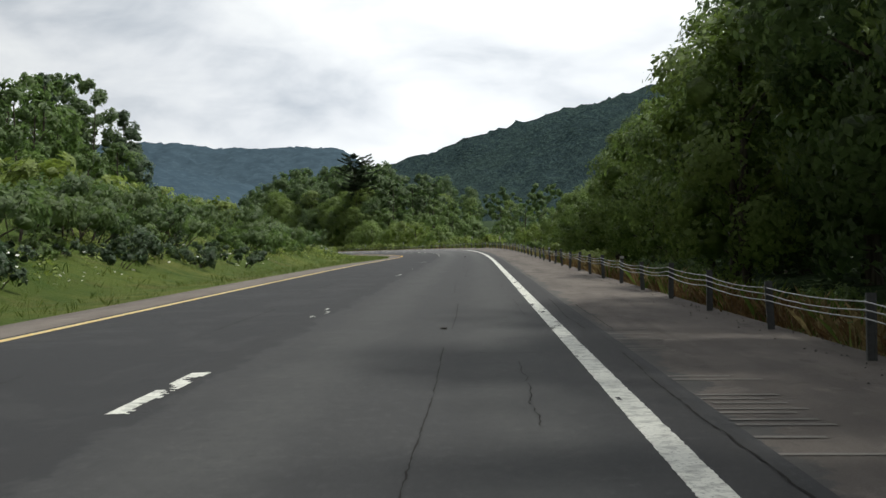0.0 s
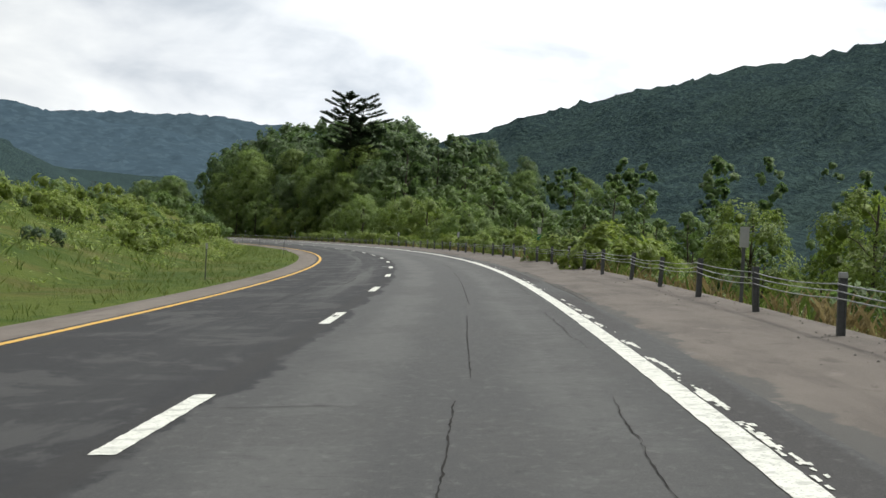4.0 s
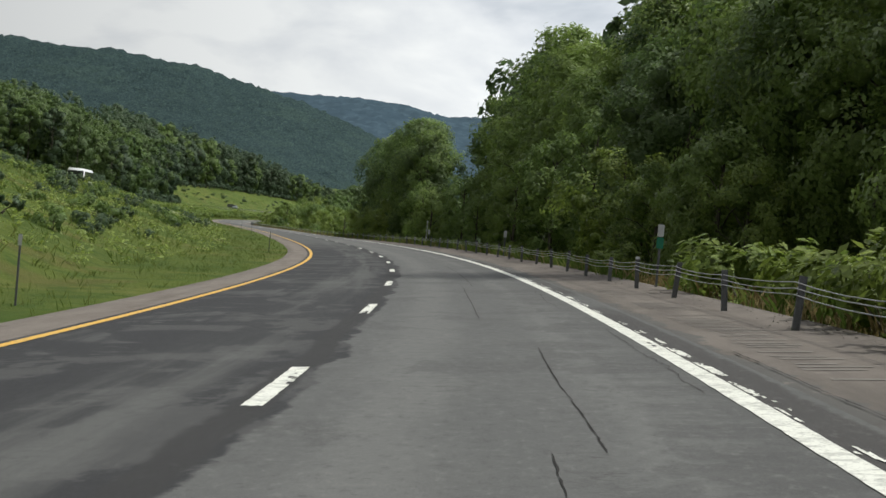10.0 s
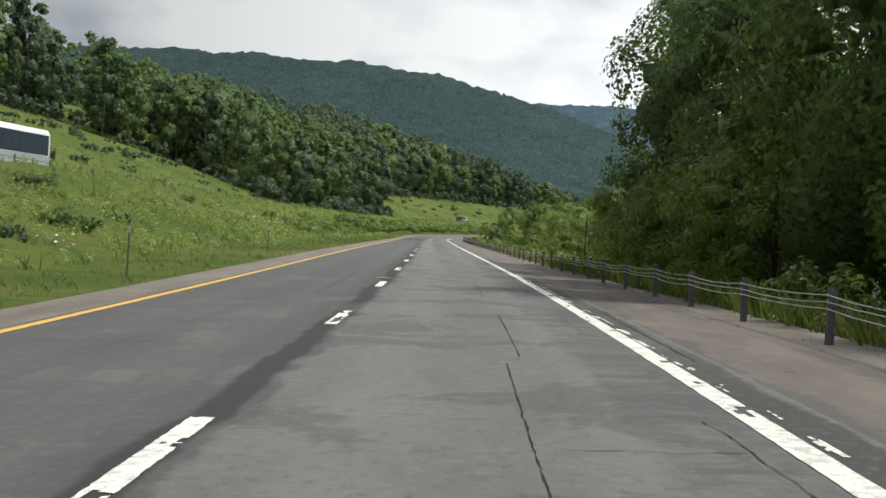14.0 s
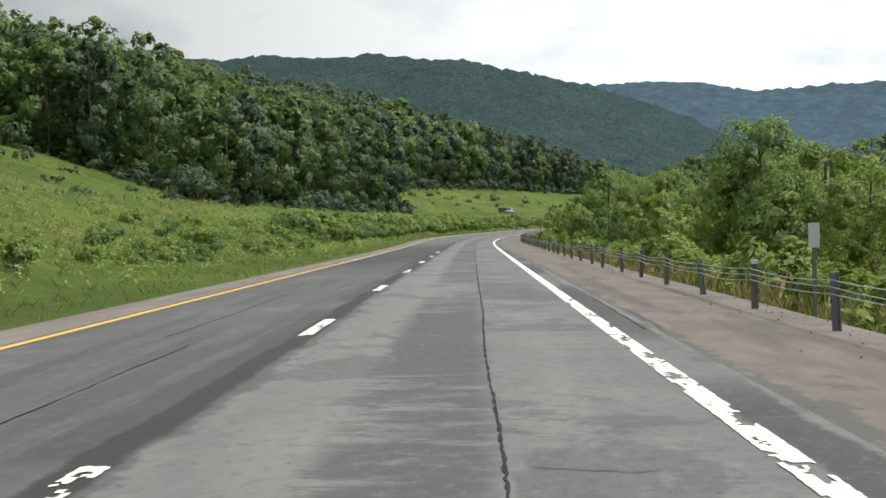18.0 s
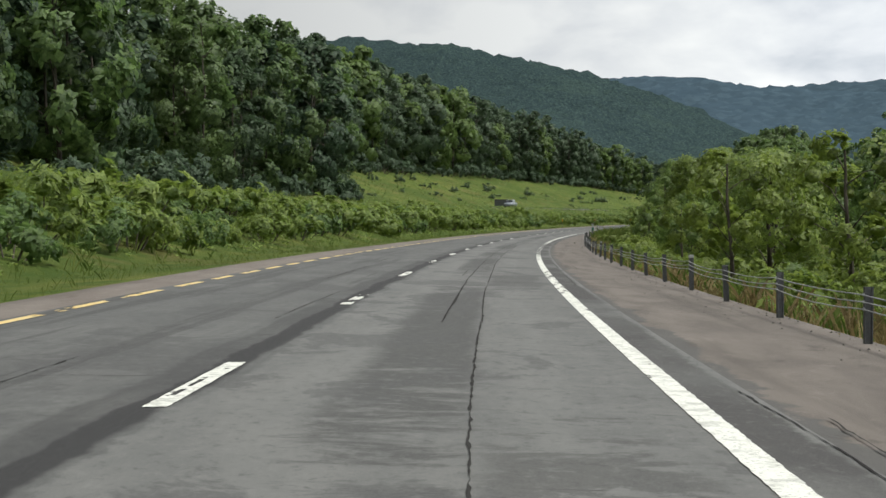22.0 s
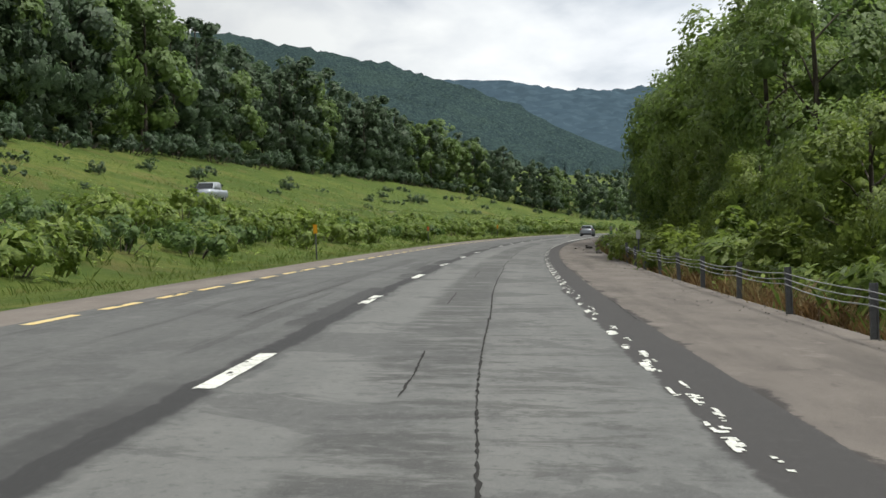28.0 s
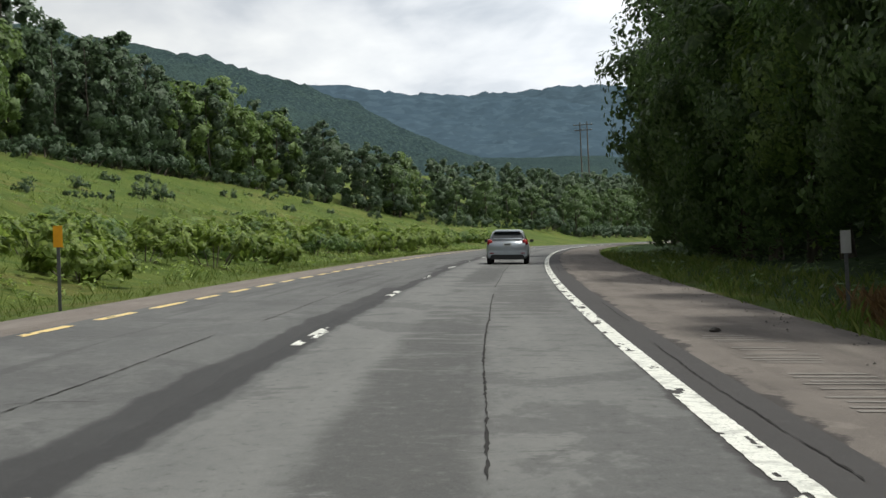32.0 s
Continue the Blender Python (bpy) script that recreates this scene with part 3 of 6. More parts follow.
def box_v(x0, x1, y0, y1, z0, z1, top=1.0):
    """Corners of a box; top shrinks its upper face."""
    cx, cy = (x0 + x1) / 2, (y0 + y1) / 2
    lo = [(x0, y0, z0), (x1, y0, z0), (x1, y1, z0), (x0, y1, z0)]
    return np.array(lo + [(cx + (x - cx) * top, cy + (y - cy) * top, z1) for x, y, _ in lo])


def box(name, dims, mat, top=1.0, bevel=0.0):
    bm = bmesh.new()
    vs = [bm.verts.new(p) for p in box_v(*dims, top)]
    for f in BOX_F:
        bm.faces.new([vs[i] for i in f])
    if bevel:
        bmesh.ops.bevel(bm, geom=list(bm.edges), offset=bevel, segments=2, affect="EDGES")
    me = bpy.data.meshes.new(name)
    bm.to_mesh(me)
    bm.free()
    me.materials.append(mat)
    return me


def tube(points, radii, sides=7):
    """Vertices and quads of a tapered tube along points."""
    pts, rad = np.asarray(points, float), np.asarray(radii, float)
    d = np.gradient(pts, axis=0)
    d /= np.linalg.norm(d, axis=1)[:, None] + 1e-9
    ref = np.where(abs(d[:, 2:3]) > 0.9, np.array([[1.0, 0, 0]]), np.array([[0, 0, 1.0]]))
    a = np.cross(d, ref)
    a /= np.linalg.norm(a, axis=1)[:, None]
    b = np.cross(d, a)
    th = np.linspace(0, 2 * np.pi, sides, endpoint=False)
    v = pts[:, None] + rad[:, None, None] * (a[:, None] * np.cos(th)[None, :, None] + b[:, None] * np.sin(th)[None, :, None])
    f = []
    for i in range(len(pts) - 1):
        for j in range(sides):
            k = (j + 1) % sides
            f.append((i * sides + j, i * sides + k, (i + 1) * sides + k, (i + 1) * sides + j))
    return v.reshape(-1, 3), np.array(f)


def wave(x, y, scale, seed=0):
    """Smooth noise of plan coordinates, from -1 to 1, of some octaves of sines."""
    r = np.random.RandomState(seed)
    out, amp = 0, 1.0
    for o in range(5):
        for _ in range(3):
            a, ph = r.uniform(0, 2 * np.pi), r.uniform(0, 6.28)
            out = out + amp / 3 * np.sin((x * np.cos(a) + y * np.sin(a)) * 2 * np.pi / scale * 1.9 ** o + ph)
        amp *= 0.55
    return out / 1.6


# ---- the lie of the land ----
EDGE_L, EDGE_R = -7.1, 4.75
# station: foot of the left bank, its first slope, the height of its bench, slope above the bench
LEFT_LAND = ((-150, -10, 0.36, 4.5, 0.28), (90, -10, 0.36, 4.0, 0.26), (125, -11, 0.30, 2.4, 0.16), (200, -12, 0.22, 2.6, 0.06), (270, -11, 0.26, 2.4, 0.08),
             (300, -9.6, 0.55, 3.6, 0.10), (335, -10, 0.50, 3.4, 0.18), (365, -12, 0.24, 2.6, 0.30), (480, -11.5, 0.22, 3.2, 0.36), (700, -11, 0.24, 3.8, 0.36), (900, -11.5, 0.24, 4.4, 0.34),
             (1050, -12, 0.24, 4.8, 0.32), (2400, -12, 0.24, 4.8, 0.32))
# station: slope beyond the guard rail, level reached, slope further out
RIGHT_LAND = ((-150, -0.12, -0.6, 0.05), (120, -0.12, -0.6, 0.05), (165, -0.42, -2.6, -0.02), (300, -0.42, -2.6, 0.0), (345, -0.15, -0.8, 0.20), (500, -0.15, -0.8, 0.20),
              (540, -0.30, -2.0, 0.0), (800, -0.30, -2.0, 0.02), (900, -0.25, -1.4, 0.06), (965, -0.10, -0.5, 0.22), (2400, -0.10, -0.5, 0.22))
BENCH_U, BENCH_W = -27.0, 11.0


def column(table, i, s):
    return glide([(r[0], r[i]) for r in table], s, 16)


def land(s, u):
    """Height of the ground over the driving line's level near the road."""
    s, u = np.asarray(s, float), np.asarray(u, float)
    el, er = deck(s, EDGE_L), deck(s, EDGE_R)
    toe, k1, hb, k2 = (column(LEFT_LAND, i, s) for i in (1, 2, 3, 4))
    a = -u
    verge = el - 0.03 - 0.035 * (a + EDGE_L)
    foot = el - 0.03 - 0.035 * (-toe + EDGE_L)
    rise = np.minimum(foot + k1 * (a + toe), np.maximum(hb, foot))
    upper = np.maximum(a + BENCH_U - BENCH_W, 0)
    up = k2 * np.minimum(upper, 24) + 0.30 * np.clip(upper - 24, 0, 80)
    bench = np.clip((abs(a + BENCH_U - 5.5) - 5.0) / 1.5, 0, 1)
    berm = 0.95 * np.exp(-((a + BENCH_U + 1.5) / 1.6) ** 2)
    bumps = berm + 0.35 * wave(s, u, 23, 3) * bench * np.clip((a - 12) / 8, 0, 1) + 0.08 * wave(s, u, 6, 4) * bench * np.clip((a - 9) / 3, 0, 1)
    knoll = 0.32 * np.clip(a - 52, 0, 75) * np.clip((410 - s) / 60, 0, 1)
    knoll = knoll + 0.42 * np.clip(a - 38, 0, 26) * np.clip((s - 215) / 30, 0, 1) * np.clip((345 - s) / 50, 0, 1)
    left = np.where(a < -toe, verge, rise + up + bumps + knoll)
    k, low, k3 = (column(RIGHT_LAND, i, s) for i in (1, 2, 3))
    b = np.maximum(u - EDGE_R, 0)
    right = np.maximum(er - 0.06 + k * b, np.minimum(low, er - 0.06)) + k3 * np.clip(u - 12, 0, 45) + 0.25 * wave(s, u, 17, 5) * np.clip((u - 7) / 5, 0, 1)
    mid = deck(s, u) - 0.12
    return np.where(u < EDGE_L, left, np.where(u > EDGE_R, right, mid))


# hills: crests from point to point with their heights, and how fast they fall away
CRESTS = ((((-2500, 1900, 214), (-1405, 1900, 207), (-1256, 1900, 201), (-1107, 1900, 191), (-1033, 1900, 185), (-958, 1900, 174), (-884, 1900, 155), (-810, 1900, 125), (-754, 1836, 106), (-671, 1780, 83), (-588, 1725, 62), (-504, 1669, 38), (-463, 1642, 20)), 330),
          (((-2400, 2900, 262), (-1445, 3100, 254), (-1308, 3100, 252), (-1172, 3100, 248), (-1104, 3100, 238), (-1036, 3100, 225), (-968, 3100, 214), (-800, 3100, 196), (-600, 3150, 160)), 560),
          (((-1500, 3900, 275), (-1090, 3900, 292), (-840, 3900, 292), (-710, 3900, 276), (-425, 3900, 273), (-300, 3900, 264), (-130, 3900, 250), (300, 3900, 240), (900, 3900, 235)), 620),
          (((-110, 1180, 48), (-30, 1088, 60), (18, 1030, 69), (67, 971, 79), (116, 913, 91), (165, 854, 99), (260, 740, 112), (420, 560, 125)), 200),
          (((-900, 300, 110), (-700, -900, 120)), 260), (((700, -200, 120), (600, -1200, 120)), 260))
HILLS = [(a, b, fall) for line, fall in CRESTS for a, b in zip(line, line[1:])]


def hill(x, y):
    out = 0
    for (x0, y0, h0), (x1, y1, h1), fall in HILLS:
        dx, dy = x1 - x0, y1 - y0
        t = np.clip(((x - x0) * dx + (y - y0) * dy) / (dx * dx + dy * dy), 0, 1)
        d = np.hypot(x - x0 - t * dx, y - y0 - t * dy)
        e = (h0 + t * (h1 - h0)) * np.exp(-(np.sqrt(d * d + 60 ** 2) - 60) / fall)
        out = np.maximum(out, e)
    return out * (1 + 0.022 * wave(x, y, 260, 8) + 0.012 * wave(x, y, 90, 9)) + np.where(y > 2600, 2.6, 0.0) * wave(x, y, 48, 10)


_axis = np.stack([RX, RY], -1)[::10]


def off_road(x, y):
    """Station and signed offset of the nearest place on the driving line."""
    x, y = np.atleast_1d(x).astype(float), np.atleast_1d(y).astype(float)
    s, u = np.empty_like(x), np.empty_like(x)
    for i in range(0, len(x), 4000):
        sl = slice(i, i + 4000)
        d = (x[sl, None] - _axis[None, :, 0]) ** 2 + (y[sl, None] - _axis[None, :, 1]) ** 2
        k = d.argmin(1) * 10
        p = PSI[k]
        s[sl] = SS[k] + (y[sl] - RY[k]) * np.cos(p) - (x[sl] - RX[k]) * np.sin(p)
        u[sl] = (x[sl] - RX[k]) * np.cos(p) + (y[sl] - RY[k]) * np.sin(p)
    return s, u


NEAR = 130.0


def terrain(x, y):
    """Height of the wide country; it sinks out of sight under the strip beside the road."""
    shape = np.shape(x)
    x, y = np.ravel(x), np.ravel(y)
    s, u = off_road(x, y)
    base = np.interp(s, SS, RZ)
    edge = base + land(s, np.clip(u, -NEAR, 60))
    rise = hill(x, y)
    far = rise - 2 + base * np.clip(1 - rise / 60, 0, 1)
    inner = np.where(u < 0, np.clip((-u - NEAR) / 260, 0, 1), np.clip((u - 60) / 260, 0, 1))
    k = inner * inner * (3 - 2 * inner)
    z = np.maximum(edge * (1 - k) + far * k, edge - 30)
    z = np.where((u > -NEAR + 6) & (u < 54) & (s > -110) & (s < 2280), base - 14, z)
    return z.reshape(shape)


def build_ground():
    ss = np.concatenate([np.arange(-150, 1300, 3.0), np.arange(1300, 2340, 12.0)])
    us_l = np.concatenate([[-175, -158, -142], np.linspace(-NEAR, -60, 12), np.arange(-56, -20, 3.0), np.arange(-20, EDGE_L + 0.02, 0.86), [EDGE_L + 0.05]])
    us_r = np.concatenate([[EDGE_R - 0.05, EDGE_R, 5.4], np.arange(6.2, 20, 1.6), np.arange(21, 61, 4.0), [68, 78, 90, 104]])

    def verge(S, U):
        return land(S, np.clip(U, -NEAR, 60)) - 0.05 * np.maximum(np.maximum(-U - NEAR, U - 60), 0)

    near_l, near_r = strip("g", us_l, ss, verge, MEADOW), strip("g", us_r, ss, verge, MEADOW)
    g = np.concatenate([np.arange(-4200, -1600, 100.0), np.arange(-1600, 900, 25.0), np.arange(900, 4201, 110.0)])
    h = np.concatenate([np.arange(-2600, -300, 100.0), np.arange(-300, 2300, 25.0), np.arange(2300, 4100, 22.0), np.arange(4100, 4801, 200.0)])
    X, Y = np.meshgrid(g, h, indexing="ij")
    wide = mesh("g", np.stack([X, Y, terrain(X, Y)], -1), quads(*X.shape), FLOOR, None, True)
    bm = bmesh.new()
    for i, me in enumerate((near_l, near_r, wide)):
        n = len(bm.faces)
        if i == 2:
            c = np.empty(len(me.polygons) * 3, np.float32)
            me.polygons.foreach_get("center", c)
            c = c.reshape(-1, 3)
            # hilly and far ground takes the haze-tinted leaf colours
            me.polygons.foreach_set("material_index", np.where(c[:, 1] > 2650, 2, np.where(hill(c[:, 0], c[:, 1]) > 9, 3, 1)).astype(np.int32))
        bm.from_mesh(me)
        bm.faces.ensure_lookup_table()
        for f in bm.faces[n:]:
            if i == 1:
                c = f.calc_center_median()
                s, u = off_road(c.x, c.y)
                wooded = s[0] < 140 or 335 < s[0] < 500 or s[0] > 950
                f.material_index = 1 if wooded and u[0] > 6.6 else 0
    me = bpy.data.meshes.new("ground")
    bm.to_mesh(me)
    bm.free()
    me.materials.append(MEADOW), me.materials.append(FLOOR), me.materials.append(HAZE_BLUE_LEAF), me.materials.append(HAZY_FAR_LEAF)
    tagged(new("ground", me), "green grass verges and wooded valley floor", "ground", kind="structure")


build_ground()

# ---- road ----
LAST = 1500
stations = np.arange(-60, LAST + 1, 2.0)
tagged(new("road", strip("road", [EDGE_L + 1.15, -5.2, -4.6, -4, -3.4, -2.9, -2.4, DASH_U, -1.7, -1.2, -0.6, 0, 0.6, 1.2, 1.7, 2.0, 2.2], stations, deck, ASPHALT)),
       "patched grey two-lane asphalt carriageway with cracks", "road", kind="structure")
tagged(new("shoulder_outer", strip("shoulder_outer", [2.2, 2.6, 3.2, 3.8, 4.3, EDGE_R, EDGE_R + 0.25], stations, lambda S, U: deck(S, U) - 0.012 - np.where(U > EDGE_R, 0.22, 0), SHOULDER)),
       "brown-grey crumbling asphalt shoulder with loose gravel", "shoulder", kind="structure")
tagged(new("shoulder_inner", strip("shoulder_inner", [EDGE_L - 0.25, EDGE_L, -6.6, -6.2, EDGE_L + 1.15], stations, lambda S, U: deck(S, U) - 0.008 - np.where(U < EDGE_L, 0.12, 0), INNER_SHOULDER)),
       "narrow reddish-grey paved inner shoulder", "shoulder", kind="structure")
tagged(new("road_upper", strip("road_upper", [BENCH_U - 1.5, BENCH_U - 5, BENCH_U - 9.5], np.arange(470, 1120, 4.0), lambda S, U: land(S, U) + 0.03, ASPHALT)),
       "opposite carriageway on a bench in the grassy slope", "road", kind="structure")


def worn_line(name, u0, u1, s0, s1, wear, mat, lift=0.006, ds=0.10, nu=4, seed=0):
    """A painted line as the flakes of paint that are left of it."""
    r = np.random.RandomState(seed)
    s = np.arange(s0, s1, ds)
    us = np.linspace(u0, u1, nu + 1)
    w = wear(s)
    S, U = np.meshgrid(np.append(s, s[-1] + ds), us, indexing="ij")
    jit = r.uniform(-0.006, 0.006, S.shape)
    S2 = S + r.uniform(-0.03, 0.03, S.shape)
    X, Y, Z = at(S2, U + jit, deck(S, U) + lift)
    f = quads(*S.shape)
    cell_s = np.repeat(s, nu)
    cell_u = np.tile((us[:-1] + us[1:]) / 2, len(s))
    n = 0.5 + 0.5 * wave(cell_s * 1.0, cell_u * 6, 1.7, seed + 1) + r.uniform(-0.10, 0.10, len(cell_s))
    keep = n > np.repeat(w, nu)
    if not keep.any():
        keep[0] = True
    return mesh(name, np.stack([X, Y, Z], -1), f[keep], mat)


def line_wear(s):
    """How far the right-hand edge line has gone: some stretches are whole, some almost lost."""
    base = glide(((-60, 0.06), (10, 0.08), (20, 0.24), (60, 0.22), (90, 0.04), (380, 0.06), (430, 0.20), (540, 0.17), (562, 0.30), (592, 0.28), (606, 0.04), (624, 0.03), (636, 0.30), (648, 0.2), (664, 0.34), (690, 0.28), (705, 0.1), (720, 0.40), (745, 0.2), (758, 0.72), (784, 0.72), (796, 0.26), (850, 0.26), (880, 0.62), (960, 0.70), (1000, 0.70), (1012, 0.62), (1022, 0.2), (1036, 0.35), (1060, 0.45), (1100, 0.35), (1500, 0.3)), s, 6)
    return base + 0.14 * wave(s, s * 0, 31, 12) + 0.08 * wave(s, s * 0, 9, 13)


for s0, s1, ds, nu in ((-40, 90, 0.06, 6), (90, 538, 0.2, 4), (538, 1060, 0.07, 6), (1060, 1250, 0.2, 4)):
    tagged(new("edge_line_white", worn_line("edge_line_white", 1.52, 1.72, s0, s1, line_wear, WHITE, ds=ds, nu=nu, seed=5)), "worn white edge line painted on the asphalt", "road marking", kind="structure")
tagged(new("edge_line_white_old", worn_line("edge_line_white_old", 1.74, 1.84, 130, 480, lambda s: 0.62 + 0.2 * wave(s, s * 0, 40, 21), WHITE, seed=9)), "traces of an older white edge line", "road marking", kind="structure")
for s0, s1, mat in ((-40, 110, YELLOW_PALE), (110, 620, YELLOW), (620, 1250, YELLOW_PALE)):
    tagged(new("edge_line_yellow", worn_line("edge_line_yellow", -5.82, -5.66, s0, s1, lambda s: np.where(s < 640, 0.03, 0.22 + 0.55 * (np.sin(s * 1.9) > 0.35) * np.clip((s - 640) / 40, 0, 1)), mat, ds=0.16, nu=3, seed=6)),
           "yellow median-side edge line, broken by wear further on", "road marking", kind="structure")


def build_dashes():
    def phase(s):
        return 2.4 if s < 265 else 9.3 if s < 442 else 11.4 if s < 522 else 8.4
    k = -3
    while 12.2 * k < 1260:
        s = 12.2 * k - phase(12.2 * k)
        lost = 0.38 if s < 20 else 0.85 if s < 108 else 0.12 if s < 300 else 0.30 if s < 500 else 0.34 if s < 740 else 0.26 if s < 930 else 0.44
        if 640 < s < 690 or s > 1020:
            lost = 0.55
        lost += 0.12 * math.sin(k * 2.7)
        tagged(new("lane_dash", worn_line("lane_dash", DASH_U - 0.085, DASH_U + 0.085, s, s + 3.05, lambda a: np.full(len(a), lost), WHITE, ds=0.06, nu=4, seed=40 + k)),
               "worn white lane dash on the asphalt", "road marking", "lane dashes", "structure")
        k += 1


build_dashes()

# ---- plants ----
def blob_shape():
    """A rounded cube of 24 quads."""
    bm = bmesh.new()
    bmesh.ops.create_cube(bm, size=2)
    bmesh.ops.subdivide_edges(bm, edges=list(bm.edges), cuts=1, use_grid_fill=True)
    bm.verts.index_update()
    v = np.array([w.co for w in bm.verts])
    f = np.array([[w.index for w in g.verts] for g in bm.faces])
    bm.free()
    return v / np.linalg.norm(v, axis=1)[:, None], f


BLOB_V, BLOB_F = blob_shape()


def unit(r, n):
    v = r.normal(size=(n, 3))
    return v / np.linalg.norm(v, axis=1)[:, None]


def leaves(r, centres, radii, per, size, droop=0.0, lift=0.45, flat=0.0):
    """Leaf quads scattered over the shells of clumps."""
    n = len(centres) * per
    c, rad = np.repeat(centres, per, 0), np.repeat(radii, per)
    d = unit(r, n)
    d[:, 2] = np.where(d[:, 2] < -0.35, -d[:, 2], d[:, 2])
    p = c + d * (rad * r.uniform(0.62, 1.14, n))[:, None] * np.array([1, 1, 0.82])
    nrm = d * 1.1 + unit(r, n) * (0.5 - flat * 0.4) + np.array([0, 0, lift * 0.7 + flat])
    nrm /= np.linalg.norm(nrm, axis=1)[:, None]
    a = np.cross(nrm, unit(r, n))
    a /= np.linalg.norm(a, axis=1)[:, None] + 1e-9
    b = np.cross(nrm, a)
    L = size * r.uniform(0.6, 1.35, n)[:, None]
    W = L * r.uniform(0.45, 0.78, n)[:, None]
    tip = p + a * L - np.array([0, 0, droop]) * L
    v = np.stack([p - a * L, p + b * W, tip, p - b * W], 1).reshape(-1, 3)
    return v, np.arange(4 * n).reshape(-1, 4)


def lump_shape():
    """A round lump of twelve quads."""
    c = np.array([(x, y, z) for x in (-1, 1) for y in (-1, 1) for z in (-1, 1)]) / math.sqrt(3)
    p = np.array([(-1, 0, 0), (1, 0, 0), (0, -1, 0), (0, 1, 0), (0, 0, -1), (0, 0, 1.0)])
    f = []
    for i in range(8):
        for ax, j in ((0, i ^ 4), (1, i ^ 2), (2, i ^ 1)):
            if j > i:
                near = [8 + 2 * k + (c[i, k] > 0) for k in range(3) if k != ax]
                q = [i, near[0], j, near[1]]
                w = np.concatenate([c, p])[q]
                n = np.cross(w[1] - w[0], w[2] - w[0])
                f.append(q if np.dot(n, w.mean(0)) > 0 else q[::-1])
    return np.concatenate([c, p]), np.array(f)


LUMP_V, LUMP_F = lump_shape()


def norm(v):
    return v / (np.linalg.norm(v, axis=1)[:, None] + 1e-9)


def lobes(r, height, base, radius, n, top=0.5):
    """Middles and radii of the leaf masses that make up a crown: a rising spiral round the trunk."""
    q = (np.arange(n) + r.uniform(0.1, 0.9, n)) / n
    big = radius * 0.43
    prof = np.where(q < top, 0.70 + 0.30 * np.sin(q / top * np.pi / 2), np.sqrt(np.clip(1 - ((q - top) / (1.04 - top)) ** 2, 0, 1)))
    rad = big * r.uniform(0.72, 1.22, n) * (0.72 + 0.28 * prof)
    z = base + 0.6 * big + (height - base - 1.5 * big) * q
    th = np.arange(n) * 2.4 + r.uniform(-0.5, 0.5, n)
    rr = np.maximum(radius * prof - 0.8 * rad, 0.0) * r.uniform(0.72, 1.12, n)
    return np.stack([rr * np.cos(th), rr * np.sin(th), z], -1), rad


def lumps_at(heap, r, centres, radii, lean, lo=0.82, hi=1.12):
    """The dense inside of each leaf mass, a rounded lump that the outer leaves cover."""
    n, m = len(centres), len(LUMP_V)
    v = LUMP_V[None] * r.uniform(lo, hi, (n, m, 1)) * radii[:, None, None] * np.array([1, 1, 0.88]) + centres[:, None]
    k = norm((LUMP_V[None] + lean[:, None] * 0.9).reshape(-1, 3))
    heap.add(v.reshape(-1, 3), (LUMP_F[None] + m * np.arange(n)[:, None, None]).reshape(-1, 4), k)


def puffs(heap, r, mids, rads, heart, per_lobe, per, leaf, droop=0.0, flat=0.0, slim=(0.42, 0.68)):
    """Leaf masses: each lobe carries clumps on its outer side, and each clump a shell of leaves, shaded as round bodies."""
    n = len(mids) * per_lobe
    lc, lr = np.repeat(mids, per_lobe, 0), np.repeat(rads, per_lobe)
    out = norm((lc - heart) * [1, 1, 0.7] + [0, 0, 0.05])
    d = norm(unit(r, n) + 0.70 * out + [0, 0, 0.30])
    c = lc + d * (lr * r.uniform(0.60, 0.95, n))[:, None] * [1, 1, 0.88]
    cr = lr * r.uniform(0.34, 0.54, n)
    lumps_at(heap, r, mids, rads * 0.36, norm((mids - heart) + [0, 0, 0.05]) * 0.6)
    m = n * per
    c2, d2, o2, r2 = np.repeat(c, per, 0), np.repeat(d, per, 0), np.repeat(out, per, 0), np.repeat(cr, per)
    dl = norm(unit(r, m) + 0.55 * d2)
    p = c2 + dl * (r2 * np.sqrt(r.uniform(0.10, 1.45, m)))[:, None]
    nn = norm(dl * 0.85 + d2 * 0.9 + o2 * 0.45 + unit(r, m) * 0.30 + [0, 0, 0.15])
    g = norm(nn + unit(r, m) * 0.6 + [0, 0, flat])
    a = norm(np.cross(g, unit(r, m)))
    b = np.cross(g, a)
    L = leaf * r.uniform(0.6, 1.35, m)[:, None]
    W = L * r.uniform(*slim, m)[:, None]
    tip = p + a * L - np.array([0, 0, droop]) * L
    v = np.stack([p - a * L, p - b * W, tip, p + b * W], 1).reshape(-1, 3)
    heap.add(v, np.arange(4 * m).reshape(-1, 4), np.repeat(nn, 4, 0))


